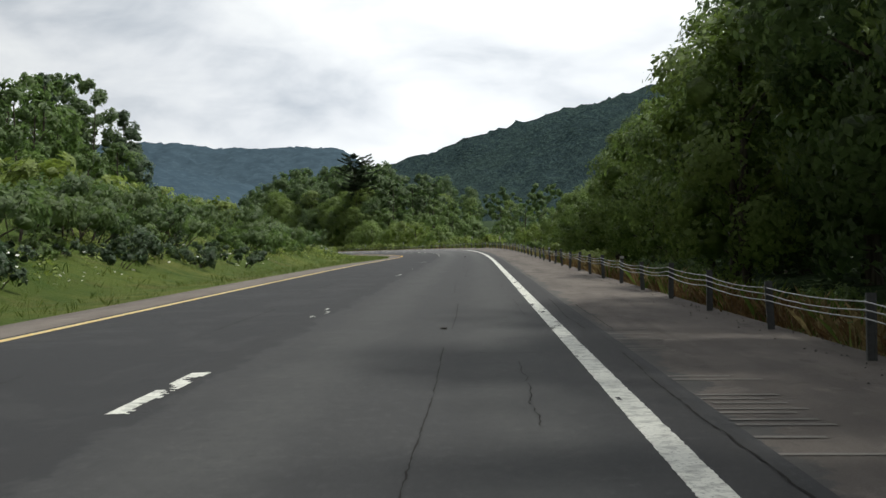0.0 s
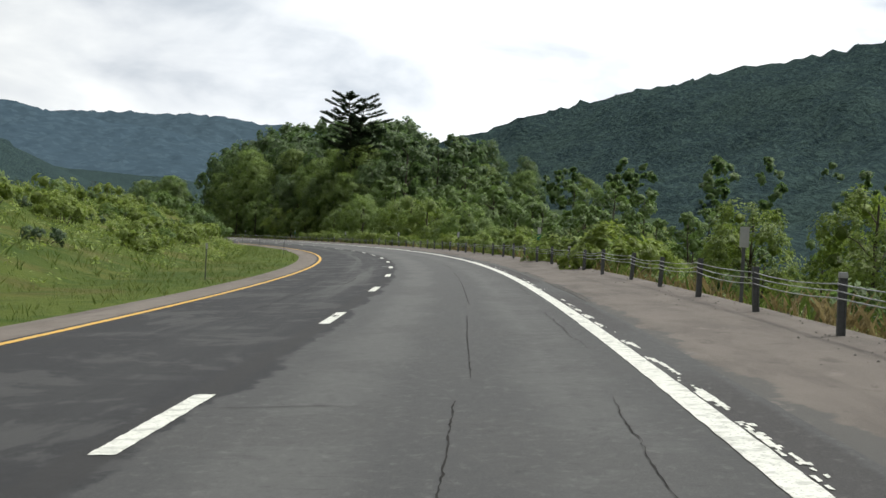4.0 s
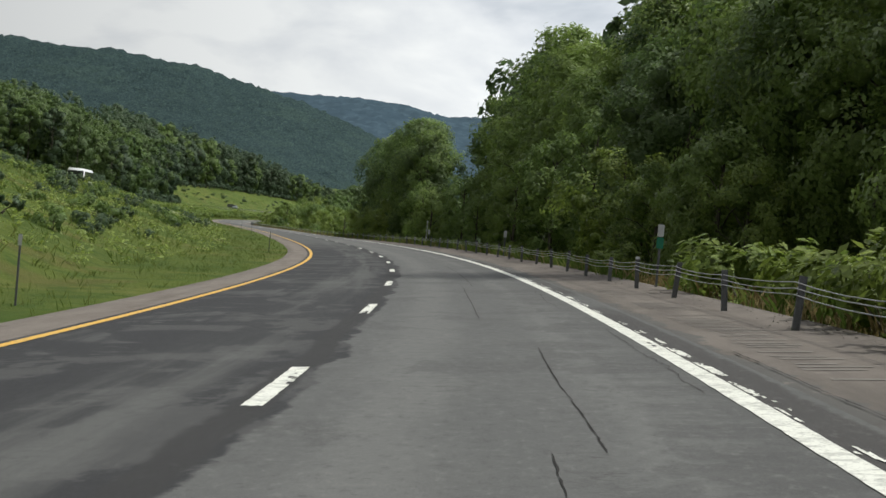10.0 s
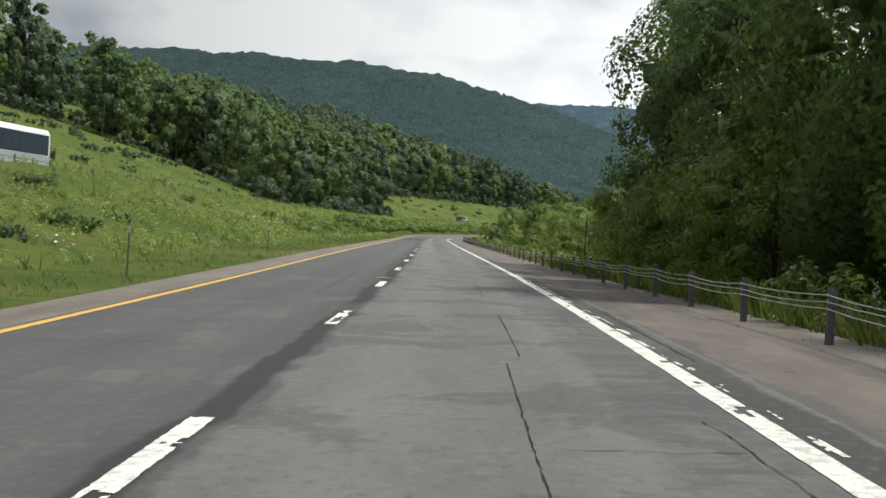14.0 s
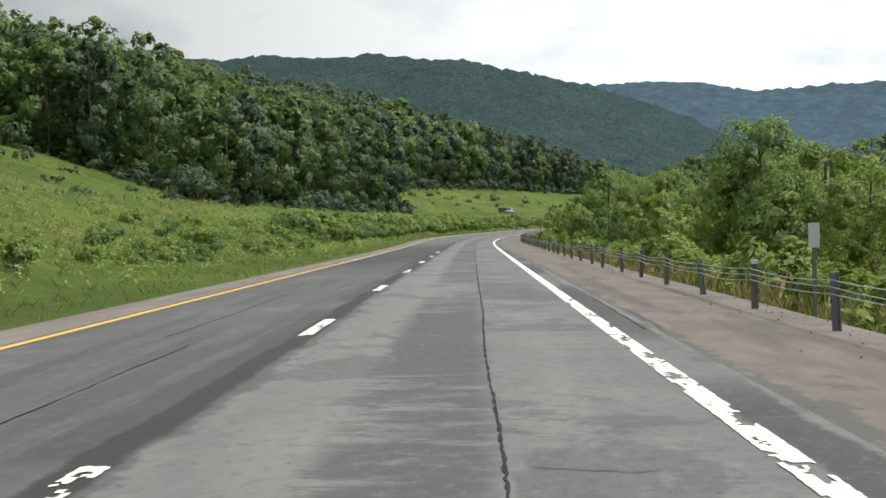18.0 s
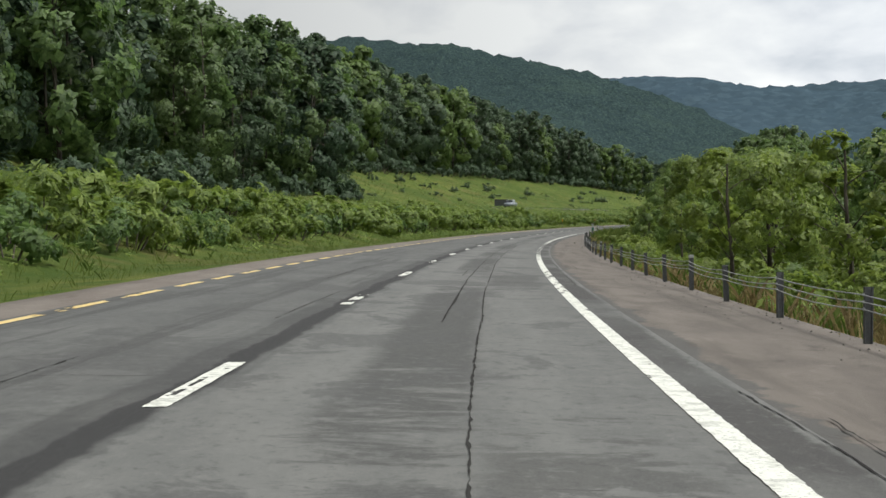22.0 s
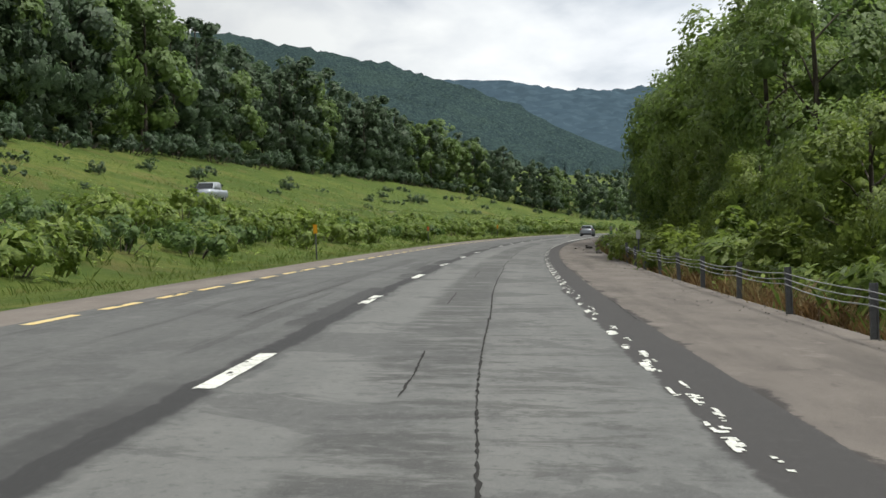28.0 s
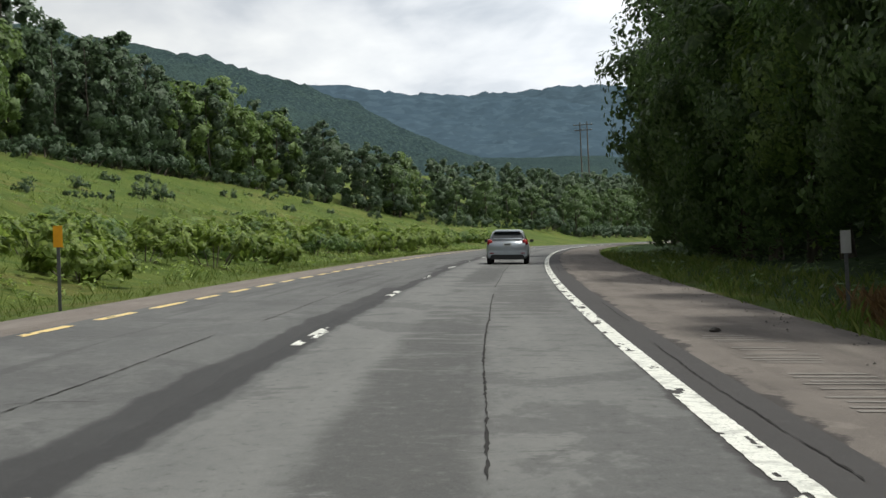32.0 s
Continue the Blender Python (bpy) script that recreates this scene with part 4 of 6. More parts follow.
def wood(r, height, base, centres, girth, limbs=12, sides=7):
    h = Heap()
    n = 9
    z = np.linspace(0, height * 0.86, n)
    bend = np.cumsum(r.normal(0, 0.05, (n, 2)), 0) * height / 10
    pts = np.column_stack([bend, z])
    pts[0, 2] = -0.4
    h.add(*tube(pts, girth * (1 - z / height) ** 0.8 + 0.02 + girth * 0.5 * np.exp(-z / 0.5), sides))
    for c in centres[r.choice(len(centres), min(limbs, len(centres)), False)]:
        z0 = max(base * 0.75, c[2] - np.hypot(c[0], c[1]) * r.uniform(0.5, 1.0))
        z0 = min(z0, height * 0.8)
        p0 = np.array([np.interp(z0, z, bend[:, 0]), np.interp(z0, z, bend[:, 1]), z0])
        m = (p0 + c) / 2 + np.array([0, 0, 0.12 * np.linalg.norm(c - p0)])
        h.add(*tube([p0, m, c], [girth * 0.34, girth * 0.22, 0.02], 5))
    return h


HEIGHT_OF = {}


def tree_proto(name, seed, height, base, radius, masses, per_lobe, per, leaf, mat, girth=0.2, top=0.5):
    r = np.random.RandomState(seed)
    c, rad = lobes(r, height, base, radius, masses, top)
    h = Heap()
    heart = np.array([0, 0, base + 0.42 * (height - base)])
    puffs(h, r, c, rad, heart, per_lobe, per, leaf)
    trunk = wood(r, height, base, c, girth).mesh("trunk", BARK, True)
    root = new(name)
    part("trunk", trunk, root), part("crown", h.mesh("crown", mat), root)
    HEIGHT_OF[root] = float(np.percentile(np.concatenate(h.v)[:, 2], 99.7))
    return root


def pine_proto(name, seed, height, base, radius):
    """A white pine with two leaders; its boughs rise outwards like a fan and carry flat sprays of needles."""
    r = np.random.RandomState(seed)
    h, w = Heap(), Heap()
    for lean, full in ((-1.5, 1.0), (1.5, 0.985)):
        top = height * full
        z = np.concatenate([np.linspace(0, base * 0.9, 4), np.linspace(base, top, 8)])
        x = lean * np.clip((z - base * 0.7) / (top - base * 0.7), 0, 1) ** 0.7
        pts = np.column_stack([x, 0.2 * np.sin(z * 0.3 + lean), z])
        w.add(*tube(pts, 0.36 * (1 - z / top) + 0.035, 8))
        for zi in np.arange(base, top - 0.4, 0.85):
            q = (zi - base) / (top - base)
            reach = radius * (1.02 - 0.25 * abs(q - 0.45) - 0.62 * max(0, q - 0.62) / 0.38) * (0.75 if q < 0.12 else 1)
            for k in range(r.randint(4, 7)):
                th = r.uniform(0, 6.28)
                side = np.sign(math.cos(th)) == np.sign(lean)
                L = reach * r.uniform(0.55, 1.08) * (1.0 if side else 0.62)
                d = np.array([math.cos(th), math.sin(th) * 0.9, 0])
                zz = zi + r.uniform(-0.4, 0.4)
                p0 = np.array([np.interp(zz, z, x), 0, zz])
                rise = r.uniform(0.02, 0.20) + 0.30 * q
                p1, p2 = p0 + d * L * 0.55 + [0, 0, 0.35 * rise * L], p0 + d * L + [0, 0, rise * L]
                w.add(*tube([p0, p1, p2], [0.075, 0.05, 0.015], 4))
                m = max(3, int(L * 2.6))
                f = np.linspace(0.30, 1.0, m)[:, None]
                c = p0 + (p1 - p0) * np.minimum(f * 1.7, 1) + (p2 - p1) * np.maximum(f * 1.7 - 0.7, 0)
                per = 34
                n = m * per
                u = unit(r, n)
                pos = np.repeat(c, per, 0) + u * (0.40 * r.uniform(0.4, 1.1, n))[:, None] * [1, 1, 0.42]
                a = norm(u * [1, 1, 0.4] + d + [0, 0, 0.5])
                b = norm(np.cross(a, unit(r, n)))
                ll = 0.20 * r.uniform(0.7, 1.3, n)[:, None]
                v = np.stack([pos - a * ll, pos - b * ll * 0.22, pos + a * ll, pos + b * ll * 0.22], 1).reshape(-1, 3)
                h.add(v, np.arange(4 * n).reshape(-1, 4), np.repeat(norm(u * 0.7 + [0, 0, 0.8]), 4, 0))
    root = new(name)
    part("trunk", w.mesh("trunk", BARK, True), root), part("crown", h.mesh("crown", NEEDLES), root)
    HEIGHT_OF[root] = height
    return root


def shrub_proto(name, seed, height, radius, masses, per_lobe, per, leaf, mat, flat=0.0):
    """A bush of many stems."""
    r = np.random.RandomState(seed)
    th, q = np.arange(masses) * 2.4 + r.uniform(-0.4, 0.4, masses), np.sqrt(r.uniform(0.05, 1, masses))
    rad = height * r.uniform(0.22, 0.34, masses)
    z = rad * 0.6 + np.maximum(height * 0.98 - 1.7 * rad, 0) * r.uniform(0.1, 1, masses) * (1 - 0.55 * q ** 2)
    c = np.stack([radius * 0.85 * q * np.cos(th), radius * 0.85 * q * np.sin(th), z], -1)
    h, w = Heap(), Heap()
    puffs(h, r, c, rad, np.array([0, 0, height * 0.15]), per_lobe, per, leaf, 0.25, flat, (0.30, 0.55))
    for p in c[:9]:
        foot = np.array([p[0] * 0.35, p[1] * 0.35, -0.15])
        w.add(*tube([foot, (foot + p) / 2 + [0, 0, 0.1], p], [0.035, 0.026, 0.01], 5))
    root = new(name)
    part("woody_base", w.mesh("woody_base", BARK), root), part("foliage", h.mesh("foliage", mat), root)
    HEIGHT_OF[root] = height
    return root


def stand(proto, s, u, scale, turn, sink=0.12, squash=1.0):
    """A copy of a plant on the ground at station s and offset u."""
    x, y, z = (float(v) for v in at(s, u, land(s, u)))
    m = Matrix.LocRotScale((x, y, z - sink), Euler((0, 0, turn)), (scale, scale, scale * squash))
    return copy_thing(proto, m)


def settle(proto, label, category):
    tagged(proto, label, category)
    return proto


TALL = [settle(tree_proto("tree", 11 + i, h, b, w, 20, 8, 70, 0.16, m, 0.24, tp), "tall dense deciduous roadside tree with " + lab, "tree")
        for i, (h, b, w, tp, m, lab) in enumerate(((16, 0.8, 4.4, 0.45, LEAF_DARK, "dark green leaves"), (18, 1.0, 4.6, 0.5, LEAF_SUNLIT, "fresh green, sun-brightened leaves"), (15, 0.6, 4.2, 0.4, LEAF_DARK, "dark green leaves"),
                                                   (17, 1.2, 5.0, 0.5, LEAF_DARK, "dark green leaves")))]
MIDDLE = [settle(tree_proto("tree", 31 + i, h, b, w, 15, 8, 60, 0.125, LEAF_SUNLIT, 0.16, tp), "mid-sized deciduous tree with fresh green, sun-brightened crown", "tree")
          for i, (h, b, w, tp) in enumerate(((10, 0.8, 3.3, 0.5), (12, 1.2, 3.5, 0.55), (9, 0.6, 3.1, 0.45)))]
SMALL = [settle(tree_proto("tree", 51 + i, h, b, w, 9, 5, 50, 0.125, LEAF if i == 0 else LEAF_BRIGHT, 0.09, 0.55), "small young tree with light green leaves", "tree")
         for i, (h, b, w) in enumerate(((6.0, 1.2, 2.0), (5.0, 1.0, 1.9), (7.0, 1.6, 2.2)))]
SLOPE = [settle(tree_proto("tree", 71 + i, h, b, w, 14, 6, 40, 0.29, m, 0.12, tp), "deciduous tree at the edge of the hillside woods", "tree")
         for i, (h, b, w, tp, m) in enumerate(((17, 0.5, 4.0, 0.4, LEAF_DARK), (15, 0.4, 3.7, 0.45, LEAF_DEEP_SHADE), (19, 0.6, 4.3, 0.45, LEAF_DARK), (13, 0.3, 3.5, 0.38, LEAF), (18, 0.5, 3.5, 0.35, LEAF_DEEP_SHADE)))]
PINE = settle(pine_proto("pine_tree", 91, 26, 14.5, 5.6), "tall white pine with two leaders and fanned boughs above the woods", "tree")
BUSH = [settle(shrub_proto("shrub", 101 + i, h, w, 9, 4, 28, l * 0.95, m, fl), lab, "shrub")
        for i, (h, w, l, m, fl, lab) in enumerate(((2.3, 1.7, 0.15, LEAF_BRIGHT, 0.3, "bushy light green sumac shrub"), (1.8, 1.5, 0.12, LEAF, 0.0, "rounded dark green shrub"),
                                                   (2.7, 1.9, 0.17, LEAF_BRIGHT, 0.4, "tall leafy sumac shrub with drooping leaves"), (1.4, 1.3, 0.10, LEAF, 0.0, "low dense green shrub"),
                                                   (2.4, 2.0, 0.13, LEAF_DARK, 0.0, "dense dark green thicket shrub")))]
BACK = [settle(tree_proto("tree", 171 + i, h, 1.0, w, 12, 5, 40, 0.35, LEAF_DARK, 0.24, 0.5), "dark green deciduous tree in the wood", "tree") for i, (h, w) in enumerate(((16, 4.4), (18, 4.7), (15, 4.6)))]
BACK2 = [settle(tree_proto("tree", 181 + i, h, 1.0, w, 12, 5, 38, 0.34, LEAF, 0.24, 0.5), "fresh green deciduous tree in the wood", "tree") for i, (h, w) in enumerate(((16, 4.2), (18, 4.4), (14, 4.2)))]
THICK = [settle(shrub_proto("shrub", 121 + i, h, w, 8, 3, 26, l * 0.95, m, 0.3), "leafy green shrub", "shrub")
         for i, (h, w, l, m) in enumerate(((2.3, 1.7, 0.20, LEAF_BRIGHT), (2.6, 1.9, 0.22, LEAF_BRIGHT), (2.0, 1.7, 0.17, LEAF)))]
DARK_THICK = [settle(shrub_proto("shrub", 151 + i, h, w, 8, 3, 26, 0.15, LEAF_DEEP_SHADE, 0.1), "dark green shrub on the slope", "shrub") for i, (h, w) in enumerate(((1.7, 1.6), (2.2, 1.6), (1.4, 1.8)))]
LIGHT = [settle(tree_proto("tree", 131 + i, h, b, w, 13, 7, 74, 0.105, m, 0.12, 0.5), "light green tree beyond the guard rail", "tree")
         for i, (h, b, w, m) in enumerate(((7.0, 0.5, 3.0, LEAF_BRIGHT), (8.5, 0.6, 3.2, LEAF_BRIGHT), (6.0, 0.4, 2.8, LEAF_SUNLIT)))]
PROTOS = DARK_THICK + THICK + LIGHT + BACK + BACK2 + TALL + MIDDLE + SMALL + SLOPE + BUSH + [PINE]
# station: height of the trees beyond the guard rail at offsets of 9, 12, 16, 22, 30 and 42 m
TOPS_U = (9, 12, 16, 22, 30, 42)
# first rows: extra height out of view, added to shade the road
TOPS_SHADE = ((-40, 22, 24, 26, 26, 26, 26), (22, 14, 18, 24, 26, 26, 26), (40, 11, 14, 19, 22, 24, 24), (60, 9, 11.8, 17, 21, 23, 23), (80, 7.2, 9.6, 14, 19, 22, 22), (100, 6.5, 8.6, 13, 17, 21, 22), (120, 4.8, 8.4, 11, 17, 20, 21), (140, 5, 5.3, 12, 16, 22, 22),
              (160, 4.5, 6, 6.6, 16, 20, 22), (180, 4.4, 4.4, 8, 14, 20, 20), (200, 3.8, 5, 5.5, 10, 18, 20), (220, 4.5, 4.8, 6, 7, 10, 16), (240, 6, 6.5, 5.2, 7.5, 7, 14), (260, 8.5, 9, 9.5, 8.5, 9, 6.4))
TOPS_KNOLL = ((300, 10, 11.5, 11.5, 11.2, 11.5, 9.5), (340, 9.8, 10.8, 12.2, 14, 12, 9.5), (360, 9, 12.8, 15.2, 16, 16, 10), (380, 11.8, 12.8, 13.2, 18, 18.7, 13.4), (400, 12.7, 14.9, 15.8, 16, 20, 17.5),
              (420, 11.4, 13, 16.5, 18.5, 19, 20), (440, 8, 15, 16, 17.3, 20, 20), (460, 12, 12.6, 13, 18, 20, 20), (480, 9.5, 15, 15, 15.6, 18, 20), (500, 10, 13, 14, 15, 16, 18))
TOPS_LOW = ((530, 4.7, 6, 6, 8, 10, 14), (620, 5.5, 6.5, 7, 8, 9.5, 13), (700, 6, 6.9, 8.5, 8, 8, 12.5), (780, 6.8, 8.5, 8.5, 10, 9.7, 12), (860, 5, 8, 8.8, 10, 10, 13), (920, 7, 10, 11, 12, 13, 15),
            (950, 8.5, 11, 12.5, 13, 14, 15), (1000, 10, 11.5, 13, 14, 15, 15), (1050, 11, 12, 15, 17, 18, 16), (1080, 13.8, 15, 16, 18, 18, 17), (1120, 19, 20, 21, 21, 20, 18), (1400, 19, 20, 21, 21, 20, 18))
TOPS = TOPS_SHADE + TOPS_KNOLL + TOPS_LOW
LEFT_TOPS = ((500, 22), (760, 19.6), (800, 19.2), (920, 21), (960, 23), (1040, 24.5), (1100, 22), (1200, 20), (1250, 17), (1290, 11.5), (1340, 11), (1400, 13.5), (1500, 16), (1760, 18))


def tree_top(s, u):
    """How high the trees grow at a place beside the road."""
    if u < 0:
        return float(np.interp(s, *zip(*LEFT_TOPS)))
    return float(np.interp(u, TOPS_U, [np.interp(s, [r[0] for r in TOPS], [r[i] for r in TOPS]) for i in range(1, 7)]))


_r = np.random.RandomState(7)


LUMPS = {}


def plant(protos, s0, s1, step, u0, u1, scale=(0.85, 1.15), group="", jitter=0.4, edge=None, lump="", tops=False):
    """Plants along a stretch of the road, at random offsets between u0 and u1 (from the line edge(s), if any).
    lump: those that nobody could count are gathered under this name; tops: the scale is a share of the height that trees reach there."""
    s = s0
    while s < s1:
        u = _r.uniform(u0, u1) + (float(edge(s)) if edge else 0)
        k, sq, turn = _r.uniform(*scale), _r.uniform(0.9, 1.12), _r.uniform(0, 6.28)
        p, q = protos[_r.randint(len(protos))], s + _r.uniform(-jitter, jitter) * step
        if tops:
            k, sq = k * tree_top(q, u) / HEIGHT_OF[p], 1.0
        if lump:
            x, y, z = (float(v) for v in at(q, u, land(q, u)))
            LUMPS.setdefault(lump, []).append((p, Matrix.LocRotScale((x, y, z - 0.12), Euler((0, 0, turn)), (k, k, k * sq))))
        else:
            tagged(stand(p, q, u, k, turn, squash=sq), group=group)
        s += step * _r.uniform(0.8, 1.2)


def lumps(labels):
    """Joins the gathered plants, one mesh for each name."""
    for name, items in LUMPS.items():
        vs, fs, ks, ms, mats, n = [], [], [], [], [], 0
        for p, m in items:
            for o in p.children:
                me = o.data
                v = np.empty(len(me.vertices) * 3, np.float32)
                f = np.empty(len(me.loops), np.int32)
                me.vertices.foreach_get("co", v), me.loops.foreach_get("vertex_index", f)
                if me.materials[0] not in mats:
                    mats.append(me.materials[0])
                r = np.array(m.to_3x3())
                vs.append(v.reshape(-1, 3) @ r.T + np.array(m.translation))
                fs.append(f.reshape(-1, 4) + n)
                ks.append(NORMALS.get(me.name, np.zeros((len(me.vertices), 3))) @ r.T)
                ms.append(np.full(len(f) // 4, mats.index(me.materials[0]), np.int32))
                n += len(me.vertices)
        k = np.concatenate(ks)
        me = mesh(name, np.concatenate(vs), np.concatenate(fs), mats[0], normals=k / (np.linalg.norm(k, axis=1)[:, None] + 1e-9))
        for x in mats[1:]:
            me.materials.append(x)
        me.polygons.foreach_set("material_index", np.concatenate(ms))
        tagged(new(name, me), labels[name], "plants", kind="stuff")


# the side of the guard rail
W1, W2, W3, LOW = "trees behind the guard rail", "trees of the roadside wood", "trees beside the shady shoulder", "shrubs along the guard rail"
NEAR_LOW, LOW_TREES = "young trees beyond the guard rail", "trees beyond the guard rail"
# the earliest of these stand unseen, there to cast shade on the road
plant(TALL, -34, 112, 6.0, 12.2, 14.8, (0.95, 1.06), W1, tops=True)
plant(MIDDLE, 44, 112, 7.0, 9.2, 10.4, (0.85, 1.05), W1, tops=True)
plant(LIGHT, 84, 116, 9.0, 8.2, 9.6, (0.6, 0.8), W1, tops=True)
plant(BACK, -30, 130, 7.0, 17, 20, (0.8, 0.98), lump="wood_behind_rail", tops=True)
plant(BACK, 30, 150, 8.0, 23, 30, (0.75, 0.95), lump="wood_behind_rail", tops=True)
plant(LIGHT, 112, 170, 6.5, 9.0, 11.5, (0.8, 1.0), W1, tops=True)
plant(MIDDLE, 120, 168, 8.0, 14, 20, (0.8, 1.0), W1, tops=True)
plant(LIGHT + SMALL, 170, 250, 9.0, 9.0, 16, (0.7, 1.0), NEAR_LOW, tops=True)
plant(LIGHT + MIDDLE[:1], 250, 345, 7.0, 9.6, 14.0, (0.6, 0.86), LOW_TREES, tops=True)
plant(BACK2, 240, 345, 6.0, 16, 22, (0.78, 1.0), lump="hollow_wood", tops=True)
plant(BACK2, 250, 345, 7.0, 25, 34, (0.8, 1.0), lump="hollow_wood", tops=True)
plant(TALL, 320, 392, 11.0, 42, 56, (0.85, 1.05), LOW_TREES, tops=True)
plant(BACK2, 262, 330, 9.0, 40, 58, (0.9, 1.2), lump="hollow_wood", tops=True)
plant([TALL[1], TALL[3], TALL[1]], 340, 442, 6.2, 12.2, 13.8, (0.9, 1.05), W2, tops=True)
plant(LIGHT, 354, 374, 5.0, 8.4, 9.4, (0.45, 0.6), W2, tops=True)
plant([TALL[1], TALL[3]], 462, 502, 5.6, 9.6, 12.0, (1.04, 1.24), W2, tops=True)
plant([TALL[1], TALL[0]], 342, 440, 8.4, 14, 18, (1.04, 1.28), W2, tops=True)
plant(MIDDLE, 338, 470, 13, 8.2, 9.2, (0.5, 0.8), W2, tops=True)
plant(BACK, 345, 470, 6.5, 19, 24, (1.0, 1.25), lump="roadside_wood", tops=True)
plant(BACK, 350, 480, 7.0, 27, 34, (1.0, 1.25), lump="roadside_wood", tops=True)
plant(BACK, 372, 485, 8.0, 38, 46, (1.0, 1.25), lump="roadside_wood", tops=True)
plant(LIGHT, 470, 504, 7, 7.6, 9, (0.45, 0.6), W2, tops=True)
plant(THICK, 150, 330, 4, 9, 15, (0.7, 1.1), lump="thicket")
plant(SMALL + LIGHT, 512, 930, 12, 9.2, 14, (0.62, 1.0), NEAR_LOW, tops=True)
plant(LIGHT + MIDDLE[:1], 520, 945, 12, 14.5, 21, (0.8, 1.05), LOW_TREES, tops=True)
plant(BACK2, 525, 940, 10, 22, 32, (0.8, 1.05), lump="riverside_wood", tops=True)
plant(BACK2, 520, 950, 8, 34, 56, (0.8, 1.0), lump="riverside_wood", tops=True)
plant(BACK2, 900, 960, 7, 24, 34, (0.85, 1.0), lump="riverside_wood", tops=True)
plant(MIDDLE, 938, 1006, 4.8, 11.2, 13.2, (1.0, 1.22), W3, tops=True)
plant(TALL, 1006, 1100, 5.2, 11.2, 13.2, (1.0, 1.22), W3, tops=True)
plant(BACK, 962, 1110, 6.0, 14, 18, (1.0, 1.2), lump="shady_wood", tops=True)
plant(BACK, 962, 1160, 8, 21, 32, (1.0, 1.2), lump="shady_wood", tops=True)
plant(BACK, 1104, 1330, 7, 12, 18, (0.6, 0.9), lump="shady_wood", tops=True)
plant(BUSH, 95, 330, 5.2, 6.2, 9.5, (0.5, 0.9), LOW)
plant(BUSH, 330, 480, 8, 6.2, 8.0, (0.45, 0.8), LOW)
plant([BUSH[0], BUSH[2], BUSH[0], BUSH[3]], 495, 812, 6.2, 6.2, 9.5, (0.5, 0.95), LOW)
plant([BUSH[0], BUSH[2]], 886, 990, 3.4, 6.6, 9.2, (0.65, 1.0), LOW)
plant(THICK, 500, 940, 5, 9.5, 14, (0.8, 1.2), lump="thicket")
plant([BUSH[0], BUSH[2]], 172, 346, 3.4, 5.6, 8.4, (0.75, 1.15), LOW)
plant([BUSH[0], BUSH[2]], 918, 952, 3.0, 5.8, 8.4, (0.8, 1.15), LOW)
plant(BUSH[1:], 15, 95, 9, 6.4, 8.5, (0.4, 0.7), LOW)
plant(LIGHT, 902, 950, 5.0, 8.6, 10.4, (0.5, 0.72), NEAR_LOW, tops=True)
# single larger trees beyond the rail
for s, u, high, p in ((584, 14.0, 7.6, LIGHT[1]), (627, 13.8, 8.4, MIDDLE[0]), (634, 16.5, 7.5, LIGHT[2]), (712, 14.0, 9.4, MIDDLE[0]), (718, 17.0, 9.0, MIDDLE[2]), (803, 14.2, 9.2, LIGHT[1]), (809, 16.5, 9.4, MIDDLE[0])):
    tagged(stand(p, s, u, high / HEIGHT_OF[p], s * 0.7), group=LOW_TREES)
stand(PINE, 353.6, 15.9, 0.98, 0.5)

# the side of the median
EDGE_OF_WOODS = ((500, -96), (700, -98), (745, -92), (757, -75), (766, -55), (776, -42), (905, -41), (930, -52), (955, -64), (1020, -71), (1100, -76), (1215, -75), (1240, -72), (1265, -64), (1290, -48), (1320, -33), (1360, -23), (1800, -21))
RISE, HEDGE, SLOPES = "shrubs on the bank", "sumac hedge below the slope", "scattered shrubs on the grassy slope"


def woods_edge(s):
    return np.interp(s, *zip(*EDGE_OF_WOODS))


plant([SLOPE[1], SLOPE[4], SLOPE[1], SLOPE[3]], 925, 1300, 5.2, -3.5, 1.5, (0.85, 1.22), edge=woods_edge, lump="woods_edge", tops=True)
plant(SLOPE, 548, 925, 6.2, -3.5, 1.5, (0.85, 1.22), "trees at the edge of the hillside woods", edge=woods_edge, tops=True)
plant(SLOPE, 766, 804, 2.4, -92, -46, (0.75, 1.0), "trees at the edge of the hillside woods", tops=True)
# the fringe's dark leaf colour imitates shade at the woods' foot
plant(DARK_THICK, 760, 790, 2.2, -88, -43, (1.6, 2.8), lump="woods_fringe")
plant(DARK_THICK, 1270, 1640, 8, 0.5, 4, (1.8, 2.8), lump="woods_fringe", edge=woods_edge)
plant(DARK_THICK, 548, 1260, 5, 0.5, 5, (1.5, 2.8), lump="woods_fringe", edge=woods_edge)
plant(SLOPE, 238, 286, 4.5, -60, -46, (1.0, 1.2), "trees on the rise")
plant(BACK, 1290, 1760, 9, -3, 1, (0.75, 1.0), edge=woods_edge, lump="woods_down_the_valley", tops=True)
plant(BACK2, 120, 375, 10, -104, -90, (0.95, 1.3), lump="wood_on_the_rise")
plant(BACK2, 90, 300, 11, -86, -72, (0.85, 1.2), lump="wood_on_the_rise")
plant(BACK2, 40, 200, 7, -58, -44, (0.7, 1.0), lump="wood_on_the_rise")
plant(BACK2, 30, 105, 7, -40, -27, (0.3, 0.48), lump="wood_on_the_rise")
plant([BUSH[1], BUSH[4], BUSH[4], BUSH[3]], -6, 128, 2.4, -18, -12.3, (0.8, 1.25), RISE)
